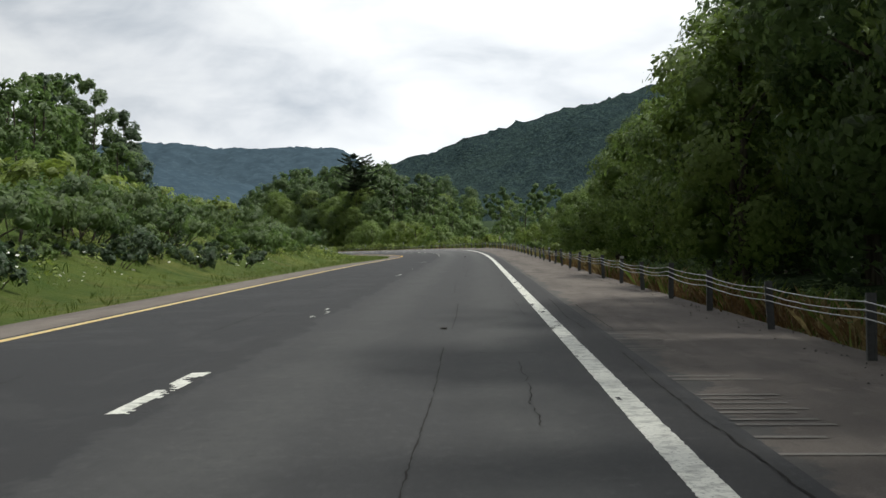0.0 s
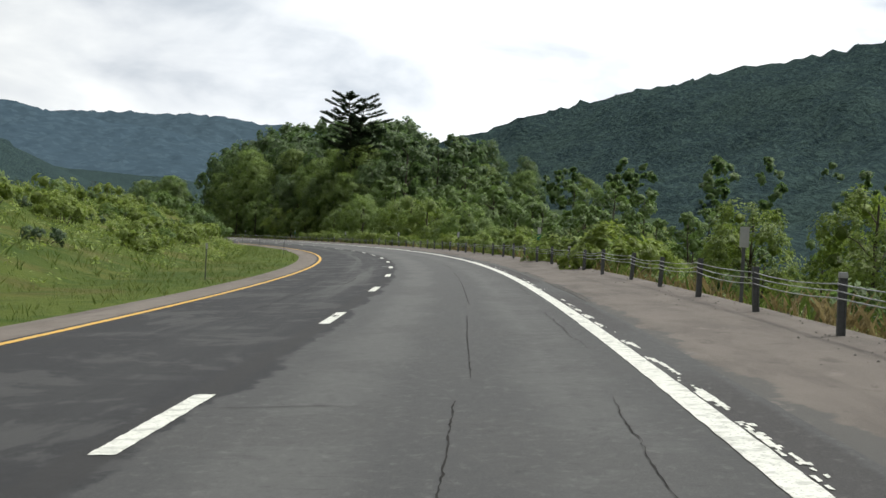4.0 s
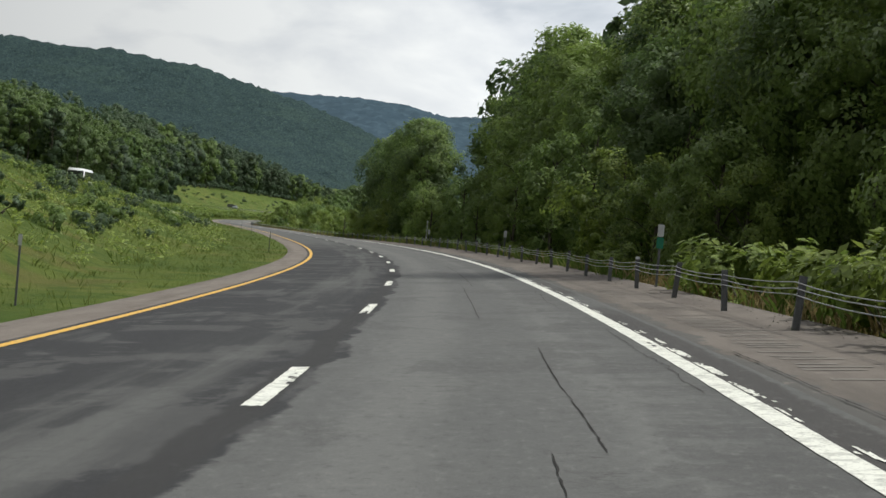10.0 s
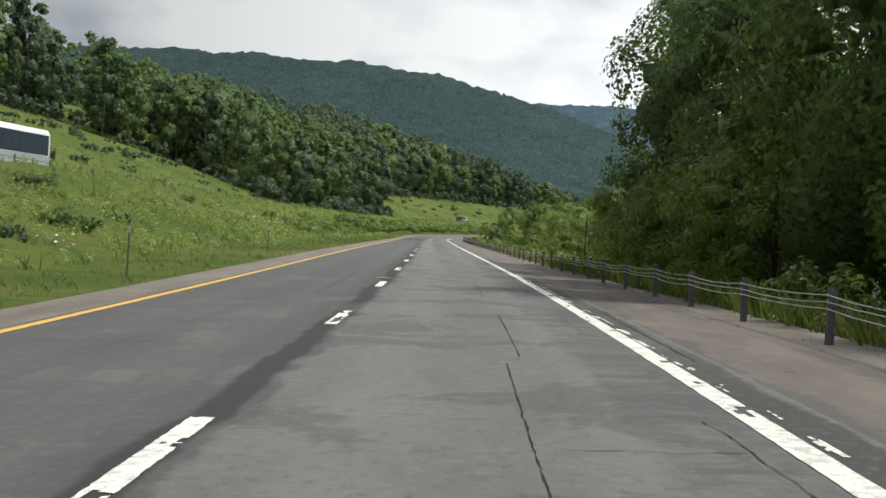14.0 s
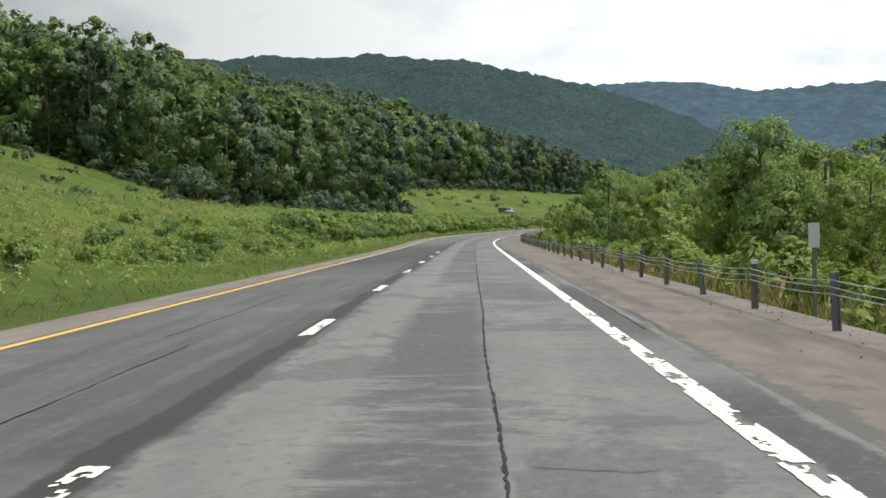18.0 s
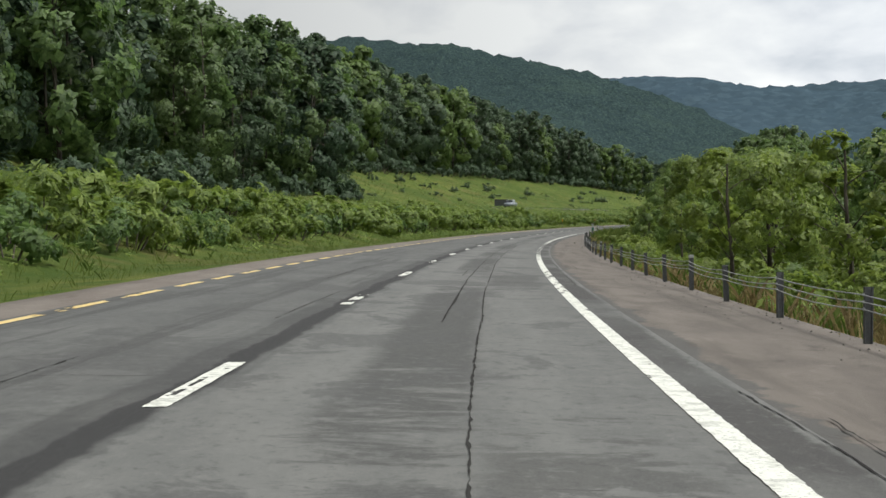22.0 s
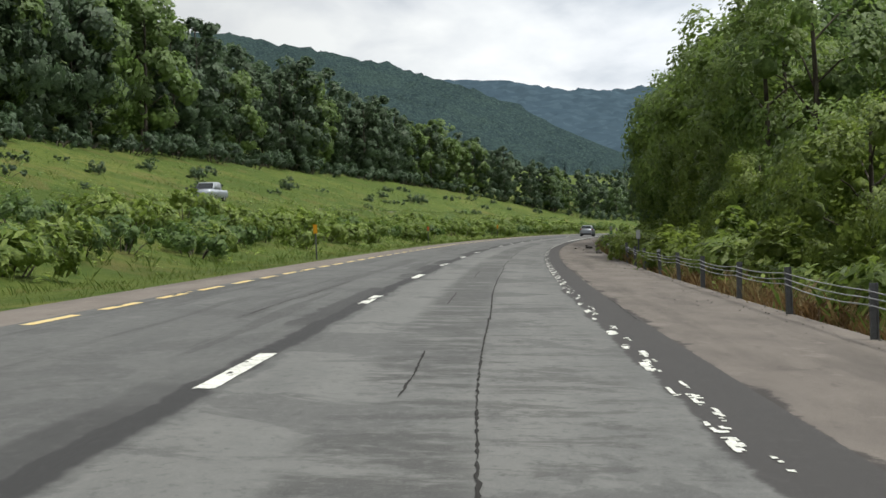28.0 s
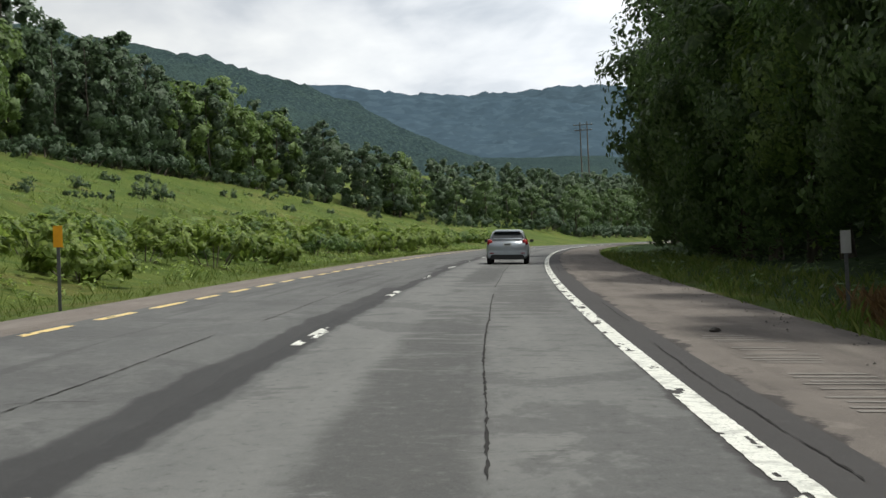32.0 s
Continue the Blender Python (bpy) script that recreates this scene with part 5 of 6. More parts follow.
plant(THICK[1:], 20, 125, 4, -30, -18, (0.9, 1.35), lump="bank_thicket")
plant(BACK2, 84, 122, 4.5, -36, -28, (0.45, 0.58), lump="wood_on_the_rise")
plant(DARK_THICK + THICK[2:], 16, 75, 2.0, -13.5, -10.6, (0.4, 0.8), lump="bank_thicket")
plant(THICK, 192, 285, 2.4, -24, -14.5, (0.45, 0.85), lump="bank_thicket")
plant(THICK, 128, 292, 4.5, -31, -20, (0.6, 1.05), lump="bank_thicket")
plant([BUSH[1], BUSH[4], BUSH[3]], 296, 344, 2.2, -16, -11.5, (0.8, 1.15), RISE)
plant(THICK[2:], 290, 346, 2.0, -20, -15, (1.0, 1.4), lump="bank_thicket")
plant(BUSH, 350, 560, 13, -34, -17, (0.35, 0.65), SLOPES)
plant(DARK_THICK, 540, 770, 4, -85, -40, (0.5, 1.15), lump="slope_shrubs")
plant(DARK_THICK, 930, 1300, 7, -62, -40, (0.5, 1.1), lump="slope_shrubs")
plant(THICK[2:] + DARK_THICK, 346, 500, 2.2, -27, -13, (0.3, 0.8), lump="bank_thicket")
plant(DARK_THICK, 128, 292, 9.0, -24, -14, (0.35, 0.7), lump="bank_thicket")
SUMAC = THICK
plant(SUMAC, 578, 690, 3.4, -16.5, -13, (0.35, 0.6), lump="hedge_thicket")
plant(SUMAC, 590, 690, 6.0, -21, -16, (0.35, 0.6), lump="hedge_thicket")
plant(SUMAC, 690, 780, 2.9, -16, -12.8, (0.7, 1.0), lump="hedge_thicket")
plant(SUMAC, 780, 862, 2.7, -16.5, -13, (1.05, 1.45), lump="hedge_thicket")
plant(SUMAC, 690, 870, 4.0, -20, -16, (0.9, 1.3), lump="hedge_thicket")
plant(THICK, 866, 1180, 3.2, -17, -13.2, (0.75, 1.1), lump="hedge_thicket")
plant(THICK, 866, 1250, 4.4, -21, -16, (0.8, 1.15), lump="hedge_thicket")
lumps({"woods_edge": "tall green trees along the meadow edge, darkened for shade", "woods_fringe": "young trees along the foot of the hillside woods", "wood_behind_rail": "dark deciduous wood behind the guard rail", "roadside_wood": "dense dark green wood on a roadside knoll", "hollow_wood": "rounded green trees in the hollow",
       "riverside_wood": "green trees along the low ground", "shady_wood": "tall dark trees along the shoulder", "thicket": "light green sumac thicket beyond the guard rail",
       "woods_down_the_valley": "green woods along the meadow edge", "wood_on_the_rise": "green deciduous wood on the rise", "bank_thicket": "dense green shrubs on the bank",
       "slope_shrubs": "dark shrubs dotted over the meadow slope", "hedge_thicket": "dense green sumac hedge below the slope"})
for p in PROTOS:
    for o in (*p.children_recursive, p):
        bpy.data.objects.remove(o)


def woods(name, label, mat, places, heights, seed, fine=False, wide=(0.36, 0.55)):
    """A wood too far off to count, as one mesh: each tree a ragged dome of leaf masses."""
    r = np.random.RandomState(seed)
    h = Heap()
    n = len(places)
    if fine:
        for p, t in zip(places, heights):
            c, rad = lobes(r, t, t * 0.05, t * 0.25, 8, 0.42)
            puffs(h, r, c + p, rad, p + [0, 0, t * 0.4], 3, 28, 0.48)
    else:
        k = len(LUMP_V)
        w = heights * r.uniform(*wide, n)
        v = (LUMP_V * [1, 1, 0.6] + [0, 0, 0.4])[None] * r.uniform(0.82, 1.14, (n, k, 1)) * np.stack([w, w, heights], -1)[:, None] + np.asarray(places)[:, None]
        h.add(v.reshape(-1, 3), (LUMP_F[None] + (np.arange(n) * k)[:, None, None]).reshape(-1, 4))
    tagged(new(name, h.mesh(name, mat, not fine)), label, "woods", kind="stuff")


def scatter(seed, n, x0, x1, y0, y1, test):
    r = np.random.RandomState(seed)
    x, y = r.uniform(x0, x1, n), r.uniform(y0, y1, n)
    s, u = off_road(x, y)
    ok = test(x, y, s, u)
    x, y = x[ok], y[ok]
    return np.stack([x, y, terrain(x, y)], -1)


def hillside_rows():
    r = np.random.RandomState(21)
    out = []
    for d, st, s0, s1 in ((7, 6.0, 548, 1760), (14, 7, 548, 1760), (22, 8, 548, 1760), (31, 9.5, 548, 1760), (42, 9, 775, 1000), (54, 10, 775, 1000), (68, 11, 775, 1000), (42, 9, 1090, 1330), (54, 10, 1090, 1330)):
        s = np.arange(s0, s1, st)
        s = s + r.uniform(-2, 2, len(s))
        u = woods_edge(s) - d + r.uniform(-2.5, 2.5, len(s))
        out.append(np.stack(at(s, u, land(s, u)), -1))
    s = np.concatenate([np.arange(60, 380, 8.0)] * 2)
    u = -112 - 9 * (np.arange(len(s)) % 2) + r.uniform(-3, 3, len(s))
    out.append(np.stack(at(s, u, land(s, u)), -1))
    p = np.concatenate(out)
    s, u = off_road(p[:, 0], p[:, 1])
    high = r.uniform(0.95, 1.28, len(p)) * np.interp(s, *zip(*LEFT_TOPS))
    late = s > 925
    woods("hillside_woods", "dense green deciduous woods on the hillside", LEAF_DARK, p[~late], high[~late], 22, True)
    woods("hillside_woods_dark", "green woods on the hillside above the meadow, darkened for shade and haze", LEAF_DEEP_SHADE, p[late], high[late], 23, True)


hillside_rows()


def canopy(name, label, mat, x0, x1, y0, y1, step, bump, seed, least):
    """Woods far off, seen as one roof of leaves: crown beside crown, each of its own height."""
    r = np.random.RandomState(seed)
    X, Y = np.meshgrid(np.arange(x0, x1, step), np.arange(y0, y1, step), indexing="ij")
    X, Y = X + r.uniform(-0.36, 0.36, X.shape) * step, Y + r.uniform(-0.36, 0.36, X.shape) * step
    tall = r.uniform(0, 1, X.shape) ** 1.3 * (r.uniform(0, 1, X.shape) > 0.25)
    u = off_road(X.ravel(), Y.ravel())[1].reshape(X.shape)
    # the edge of the woods runs down into the ground
    rim = np.minimum(np.minimum((hill(X, Y) - least) / 12, (abs(u) - 80) / 25), np.minimum(np.minimum(Y - y0, y1 - Y), np.minimum(X - x0, x1 - X)) / (4 * step))
    rim = np.clip(rim, 0, 1)
    Z = terrain(X, Y) + (3.5 + bump * tall * (0.8 + 0.4 * wave(X, Y, 90, seed))) * rim - 4.0 * (1 - rim)
    f = quads(*X.shape)
    ok = ((hill(X, Y) > least) & (abs(u) > 80)).ravel()[f].all(1)
    tagged(new(name, mesh(name, np.stack([X, Y, Z], -1), f[ok], mat, None, True)), label, "woods", kind="stuff")


def far_woods():
    r = np.random.RandomState(33)
    canopy("hill_woods", "green woods covering the middle hill, tinted bluish for haze", HAZY_FAR_LEAF, -1900, -430, 1150, 1960, 7.5, 7.0, 35, 14)
    canopy("hill_woods_east", "green woods covering the steep hill, tinted bluish for haze", HAZY_FAR_LEAF, -260, 560, 330, 1240, 6.0, 6.0, 37, 5)
    canopy("distant_hill_woods", "woods covering the distant hills, tinted blue for haze", HAZE_BLUE_LEAF, -2200, -520, 2560, 3180, 12.0, 8.0, 44, 50)
    canopy("distant_ridge_woods", "woods covering the distant ridge, tinted blue for haze", HAZE_BLUE_LEAF, -1500, 700, 3500, 3960, 13.0, 8.0, 45, 50)
    p = scatter(40, 2600, -700, 200, 300, 1900, lambda x, y, s, u: (hill(x, y) < 16) & (((u < -132) & (u > -330) & (s > 450)) | ((u > 150) & (u < 260) & (s > 250))))
    woods("valley_woods", "green woods on the valley floor", HAZY_FAR_LEAF, p, r.uniform(8, 13, len(p)), 41)
    p = scatter(42, 2000, -500, 260, 100, 1500, lambda x, y, s, u: (u > 60) & (u < 150) & (s > 110))
    woods("valley_woods_near", "green trees on the low ground", LEAF, p, r.uniform(8, 13, len(p)), 43, True)


far_woods()


def grass(name, label, mat, s0, s1, u0, u1, count, size, seed, blades=5, test=None):
    """Tufts of blades."""
    r = np.random.RandomState(seed)
    s, u = r.uniform(s0, s1, count), r.uniform(u0, u1, count)
    keep = wave(s, u, 14, seed) > r.uniform(-1.2, 0.5, count)
    s, u = s[keep], u[keep]
    n = len(s)
    c = np.repeat(np.stack(at(s, u, land(s, u) - 0.03), -1), blades, 0) + r.normal(0, 0.09, (n * blades, 3)) * [1, 1, 0]
    L = size * r.uniform(0.5, 1.4, (n * blades, 1)) * np.repeat(r.uniform(0.6, 1.3, n), blades)[:, None]
    th = r.uniform(0, 6.28, n * blades)
    d = np.stack([np.cos(th), np.sin(th), np.zeros_like(th)], -1)
    w = np.stack([-np.sin(th), np.cos(th), np.zeros_like(th)], -1) * L * 0.035
    up = np.array([0, 0, 1.0])
    lean = d * r.uniform(0.15, 0.9, (n * blades, 1))
    v = np.stack([c - w, c + w, c + (lean * 0.4 + up * 0.6) * L + w * 0.7, c + (lean + up) * L], 1)
    tagged(new(name, mesh(name, v.reshape(-1, 3), np.arange(4 * n * blades).reshape(-1, 4), mat)), label, "grass", kind="stuff")


grass("verge_grass", "short green grass on the left verge", GRASS, -20, 1150, -11.5, -7.15, 9000, 0.16, 61, 5)
grass("bank_weeds", "tall green weeds on the left bank", GRASS, -20, 1180, -26, -11, 13000, 0.34, 62, 5)
grass("slope_grass", "rough meadow grass on the slope", GRASS, 350, 1250, -60, -26, 8000, 0.36, 63, 4)
grass("rail_weeds", "tall green weeds behind the guard rail", GRASS, -10, 990, 4.9, 8.5, 9000, 0.45, 64, 5)
grass("shade_verge_grass", "green grass verge in the shade of the trees", GRASS, 1000, 1110, 4.8, 9.5, 2200, 0.3, 73, 6)
for name, s0, s1, u0, u1, count, size in (("rail_rusty_weeds", 986, 1036, 5.75, 6.8, 3600, 0.42), ("rail_rusty_litter", 884, 972, 4.95, 6.0, 4200, 0.26), ("wood_rusty_litter", 12, 84, 4.9, 6.8, 3800, 0.30)):
    grass(name, "rust-brown dry undergrowth behind the guard rail", RUSTY, s0, s1, u0, u1, count, size, 74, 6)
grass("rail_dry_grass", "dry straw-coloured grass behind the guard rail", DRY, -10, 1006, 4.85, 6.3, 7500, 0.42, 65, 5)


grass("wood_edge_grass", "light green grass between the guard rail and the wood", GRASS, 350, 500, 4.6, 7.6, 3000, 0.5, 75, 6)
grass("tall_grass", "tall light green grass behind the guard rail", GRASS, 812, 884, 5.2, 10, 3200, 0.8, 72, 6)


def flowers():
    r = np.random.RandomState(70)
    h = Heap()
    for s0, u0, n in ((150, -15, 60), (165, -18, 40), (465, -16, 90), (480, -20, 60), (560, -17, 90), (585, -14, 60), (600, -19, 50), (32, -10.5, 40), (60, -11, 30), (470, -13, 40)):
        s, u = s0 + r.normal(0, 5, n), u0 + r.normal(0, 1.6, n)
        p = np.stack(at(s, u, land(s, u) + r.uniform(0.4, 0.75, n)), -1)
        h.add(*leaves(r, p, np.full(n, 0.04), 2, 0.055, 0, 1.5, 0.6))
    tagged(new("wild_flowers", h.mesh("wild_flowers", FLOWER)), "white wild flowers in the grass", "flowers", kind="stuff")


flowers()


def weeds(name, label, mat, s0, s1, u0, u1, count, size, seed, per=13):
    """Low leafy clumps that roughen the meadow."""
    r = np.random.RandomState(seed)
    s, u = r.uniform(s0, s1, count), r.uniform(u0, u1, count)
    keep = wave(s, u, 19, seed) > r.uniform(-0.9, 0.6, count)
    s, u = s[keep], u[keep]
    k = size * r.uniform(0.5, 1.5, len(s))
    c = np.stack(at(s, u, land(s, u) + k * 0.35), -1)
    n = len(s) * per
    d = norm(unit(r, n) * [1, 1, 0.8] + [0, 0, 0.35])
    q, c2 = np.repeat(k, per), np.repeat(c, per, 0)
    mid = c2 + d * (q * r.uniform(0.35, 0.9, n))[:, None]
    nn = norm(d * 0.6 + [0, 0, 0.8])
    g = norm(nn + unit(r, n) * 0.45)
    a = norm(np.cross(g, unit(r, n)))
    L = (q * 0.24 * r.uniform(0.6, 1.4, n))[:, None]
    b = np.cross(g, a) * L * 0.42
    v = np.stack([mid - a * L, mid - b, mid + a * L, mid + b], 1)
    tagged(new(name, mesh(name, v.reshape(-1, 3), np.arange(4 * n).reshape(-1, 4), mat, normals=np.repeat(nn, 4, 0))), label, "weeds", kind="stuff")


weeds("bank_clumps", "leafy green weeds over the grassy bank", LEAF_BRIGHT, -20, 700, -27, -11.2, 8500, 0.36, 66)
weeds("hedge_foot", "leafy weeds at the foot of the hedge", LEAF_BRIGHT, 560, 1200, -26, -11.4, 5200, 0.36, 67)
weeds("slope_clumps", "darker weed clumps on the meadow slope", LEAF, 360, 1350, -72, -24, 8000, 0.40, 68)
weeds("rail_clumps", "leafy weeds behind the guard rail", LEAF_BRIGHT, 90, 960, 5.0, 10.5, 5200, 0.34, 69)
weeds("shade_clumps", "dark undergrowth below the roadside trees", LEAF_DARK, -20, 1120, 5.4, 12, 3600, 0.36, 71)

# ---- guard rail ----
# number of a post and its station; station and offset of the rail
RAIL_POSTS = ((-5, -10.3), (0, 14.1), (13, 77.2), (29, 155.0), (39, 202.4), (49, 251.2), (58, 294.6), (109, 544.0), (123, 611.3), (136, 676.9), (163, 809.3), (182, 900.4), (193, 955.7), (230, 1136.0))
RAIL_LINE = ((-20, 4.53), (50, 4.5), (84, 4.4), (165, 4.4), (180, 4.22), (205, 4.03), (260, 4.08), (300, 3.93), (400, 4.05), (500, 4.25), (550, 4.48), (620, 4.2), (685, 4.65), (760, 4.5), (820, 4.4), (905, 4.7), (960, 4.95), (1030, 5.25))


def guard_rail():
    root = tagged(new("cable_guard_rail"), "three-cable guard rail on dark steel posts along the shoulder", "guard rail")
    r = np.random.RandomState(81)
    h = Heap()
    h.add(box_v(-0.042, 0.042, -0.008, 0.008, -0.5, 0.72), BOX_F)
    h.add(box_v(-0.05, -0.034, -0.03, 0.03, -0.5, 0.72), BOX_F)
    h.add(box_v(0.034, 0.05, -0.03, 0.03, -0.5, 0.72), BOX_F)
    post_me = h.mesh("post", STEEL)
    hook = box("hook", (-0.062, -0.05, -0.02, 0.02, -0.02, 0.02), CABLE)
    cap = box("cap", (-0.052, 0.052, -0.034, 0.034, 0.0, 0.07), SIGN_BACK, 1.0, 0.004)

    posts = []
    k = 0
    for i in range(-5, 230):
        s = float(np.interp(i, *zip(*RAIL_POSTS)))
        u = float(glide(RAIL_LINE, s, 12)) + r.normal(0, 0.02)
        b = float(deck(s, u)) - 0.02 + r.normal(0, 0.03)
        x, y, z = (float(v) for v in at(s, u, b))
        p = part("post", post_me, root)
        p.matrix_basis = pose(x, y, z, r.normal(0, 2.2), r.normal(0, 2.2), math.degrees(np.interp(s, SS, PSI)) + r.normal(0, 4))
        for j in range(3):
            hk = new("hook", hook)
            hk.parent = p
            hk.location = (0, 0, 0.46 + 0.085 * j)
        if k % 7 == 3:
            c = new("cap", cap)
            c.parent = p
            c.location = (0, 0, 0.70)
            tagged(c, "pale reflector cap")
        k += 1
        posts.append((s, u, b))
        if s > 1028:
            break
    for j in range(3):
        pts = []
        for i, (s, u, b) in enumerate(posts):
            zz = b + 0.46 + 0.085 * j
            pts.append(np.array(at(s, u - 0.065, zz), float))
            if i + 1 < len(posts):
                s2, u2, b2 = posts[i + 1]
                for q in (0.25, 0.5, 0.75):
                    sag = 0.045 * (1 - (2 * q - 1) ** 2) * (0.6 + 0.8 * ((i * 7 + j * 3) % 5) / 5)
                    pts.append(np.array(at(s + (s2 - s) * q, u + (u2 - u) * q - 0.065, b + (b2 - b) * q + 0.46 + 0.085 * j - sag), float))
        v, f = tube(pts, np.full(len(pts), 0.008), 6)
        part("cable", mesh("cable", v, f, CABLE, None, True), root, "galvanised steel cable")


guard_rail()


def upper_rail():
    root = tagged(new("median_guard_rail"), "low guard rail with weathered posts beside the upper carriageway", "guard rail")
    post_me = box("post", (-0.06, 0.06, -0.06, 0.06, -0.4, 0.75), POLE_WOOD, 0.9, 0.01)
    pts = []
    for s in np.arange(500, 720, 4.0):
        u = BENCH_U - 0.2
        h = float(land(s, u))
        x, y, z = (float(v) for v in at(s, u, h))
        part("post", post_me, root, at_place=(x, y, z))
        pts.append((x, y, z + 0.62))
    v, f = tube(pts, np.full(len(pts), 0.02), 6)
    part("cable", mesh("cable", v, f, STEEL, None, True), root)


upper_rail()


# ---- signs and markers ----
def marker(name, s, u, post_h, panels, label, category="road sign", lean=0.0, pole=0.03, post_mat=None):
    """A post with panels: (width, bottom, top, material, name)."""
    u = float(u)
    ground = float(deck(s, u)) - 0.05 if -7.1 < u < 4.7 else float(land(s, u))
    x, y, z = (float(v) for v in at(s, u, ground))
    root = tagged(new(name), label, category)
    root.matrix_basis = pose(x, y, z, 0, lean, math.degrees(float(np.interp(s, SS, PSI))))
    h = Heap()
    h.add(box_v(-pole, pole, -0.008, 0.008, -0.3, post_h), BOX_F)
    h.add(box_v(-pole * 0.5, pole * 0.5, 0.006, 0.03, -0.3, post_h), BOX_F)
    part("post", h.mesh("post", post_mat or STEEL), root)
    for w, z0, z1, mat, nm in panels:
        part(nm, box(nm, (-w / 2, w / 2, -0.016, -0.011, z0, z1), mat, 1.0, 0.002), root)
    return root


PLATE_SIGN = "small white rectangular marker sign on a steel post"
for s, u in ((148, 4.75), (226.5, 4.6), (265.3, 4.6), (304.5, 4.6), (384.5, 4.6), (423, 4.75), (581, 4.9), (691, 5.1), (840.5, 4.9), (940, 5.3), (1035, 5.7)):
    marker("marker_sign", s, u, 1.42, ((0.165, 1.06, 1.42, SIGN_BACK, "panel"),), PLATE_SIGN)
for s, u in ((187.5, 4.7), (344.5, 4.6), (817.2, 4.9), (985, 5.7)):
    marker("reference_marker", s, u, 1.62, ((0.16, 1.30, 1.60, SIGN_BACK, "panel"), (0.18, 1.00, 1.28, SIGN_GREEN, "green_panel")), "reference marker with white and green panels on a post")
for s in (170.5, 232, 286, 309.5, 334, 392, 467, 494):
    marker("delineator", s, -8.2, 1.25, ((0.07, 1.05, 1.24, SIGN_BACK, "reflector"),), "thin steel delineator post in the grass verge", "delineator", 0.0, 0.018)
marker("orange_marker", 1037, -7.5, 1.5, ((0.17, 1.12, 1.5, SIGN_ORANGE, "panel"),), "orange object marker on a thin post in the grass", lean=1.5)
marker("orange_marker", 942.5, -8.2, 1.5, ((0.17, 1.12, 1.5, SIGN_ORANGE, "panel"),), "orange object marker on a thin post in the grass", lean=-1.0)
marker("red_marker", 990, -8.3, 1.45, ((0.15, 1.12, 1.42, SIGN_RED, "panel"),), "faded red-orange marker on a thin post in the grass", lean=1.5)


def weather_post():
    root = marker("gauge_post", 427, 5.1, 2.1, (), "bent galvanised pipe post with a box on top", "post", 1.0, 0.032, SIGN_BACK)
    part("box", box("box", (-0.07, 0.07, -0.05, 0.05, 2.08, 2.2), SIGN_BACK, 1, 0.01), root)
    part("band", box("band", (-0.08, 0.08, -0.04, 0.04, 1.28, 1.36), SIGN_BACK, 1, 0.008), root)


weather_post()


def sign_board(name, s, u, w, z0, z1, label, mat):
    """A large board on two posts, seen from behind."""
    x, y, z = (float(v) for v in at(s, u, float(land(s, u))))
    root = tagged(new(name), label, "road sign")
    root.matrix_basis = pose(x, y, z, 0, 0, math.degrees(float(np.interp(s, SS, PSI))))
    part("panel", box("panel", (-w / 2, w / 2, -0.02, 0.0, z0, z1), mat, 1, 0.006), root)
    for k in (-0.3, 0.3):
        part("post", box("post", (k * w - 0.05, k * w + 0.05, 0.002, 0.09, -0.4, z1 - 0.1), STEEL, 1, 0.01), root)


sign_board("sign_board", 1024.4, -37.2, 3.4, 0.5, 2.2, "dark back of a road sign on two posts in the meadow", STEEL)


def power_pole(x, y, z, label):
    root = tagged(new("power_pole"), label, "utility pole")
    root.location = (x, y, z)
    v, f = tube([(0, 0, -10), (0.1, 0, 12), (0.2, 0, 25)], [0.34, 0.28, 0.2], 9)
    part("mast", mesh("mast", v, f, POLE_WOOD, None, True), root)
    for zz, w in ((23.6, 2.6), (21.4, 2.2)):
        part("crossarm", box("crossarm", (-w, w, -0.14, 0.14, zz, zz + 0.3), POLE_WOOD, 1, 0.03), root)
        for k in (-0.85, 0.0, 0.85):
            v, f = tube([(k * w, 0, zz + 0.25), (k * w, 0, zz + 0.8)], [0.09, 0.05], 6)
            part("insulator", mesh("insulator", v, f, SIGN_BACK, None, True), root)


for x, y in ((-431.5, 1512.8), (-428.6, 1513.2)):
    power_pole(x, y, 13.8, "tall wooden power pole with crossarms above the trees")


# ---- road surface details ----
def ribbon(r, s0, s1, u0, wander, w, step=0.11, along=True, lift=0.006):
    n = max(4, int((s1 - s0) / step))
    t = np.linspace(0, 1, n)
    off = np.cumsum(r.normal(0, wander, n)) * 0.10 + r.normal(0, 0.004, n) + 0.02 * np.sin(t * r.uniform(2, 5) + r.uniform(0, 6))
    off -= t * off[-1] * 0.8
    wid = 0.6 * w * r.uniform(0.15, 1.7, n)
    wid[[0, -1]] = 0.004
    if along:
        s, a, b = s0 + t * (s1 - s0), u0 + off - wid / 2, u0 + off + wid / 2
        P, Q = at(s, a, deck(s, a) + lift), at(s, b, deck(s, b) + lift)
    else:
        u = u0 + t * (s1 - s0)
        a, b = s0 + off - wid / 2, s0 + off + wid / 2
        P, Q = at(a, u, deck(a, u) + lift), at(b, u, deck(b, u) + lift)
    v = np.stack([np.stack(P, -1), np.stack(Q, -1)], 1).reshape(-1, 3)
    i = np.arange(n - 1) * 2
    return v, np.stack([i, i + 1, i + 3, i + 2], -1)


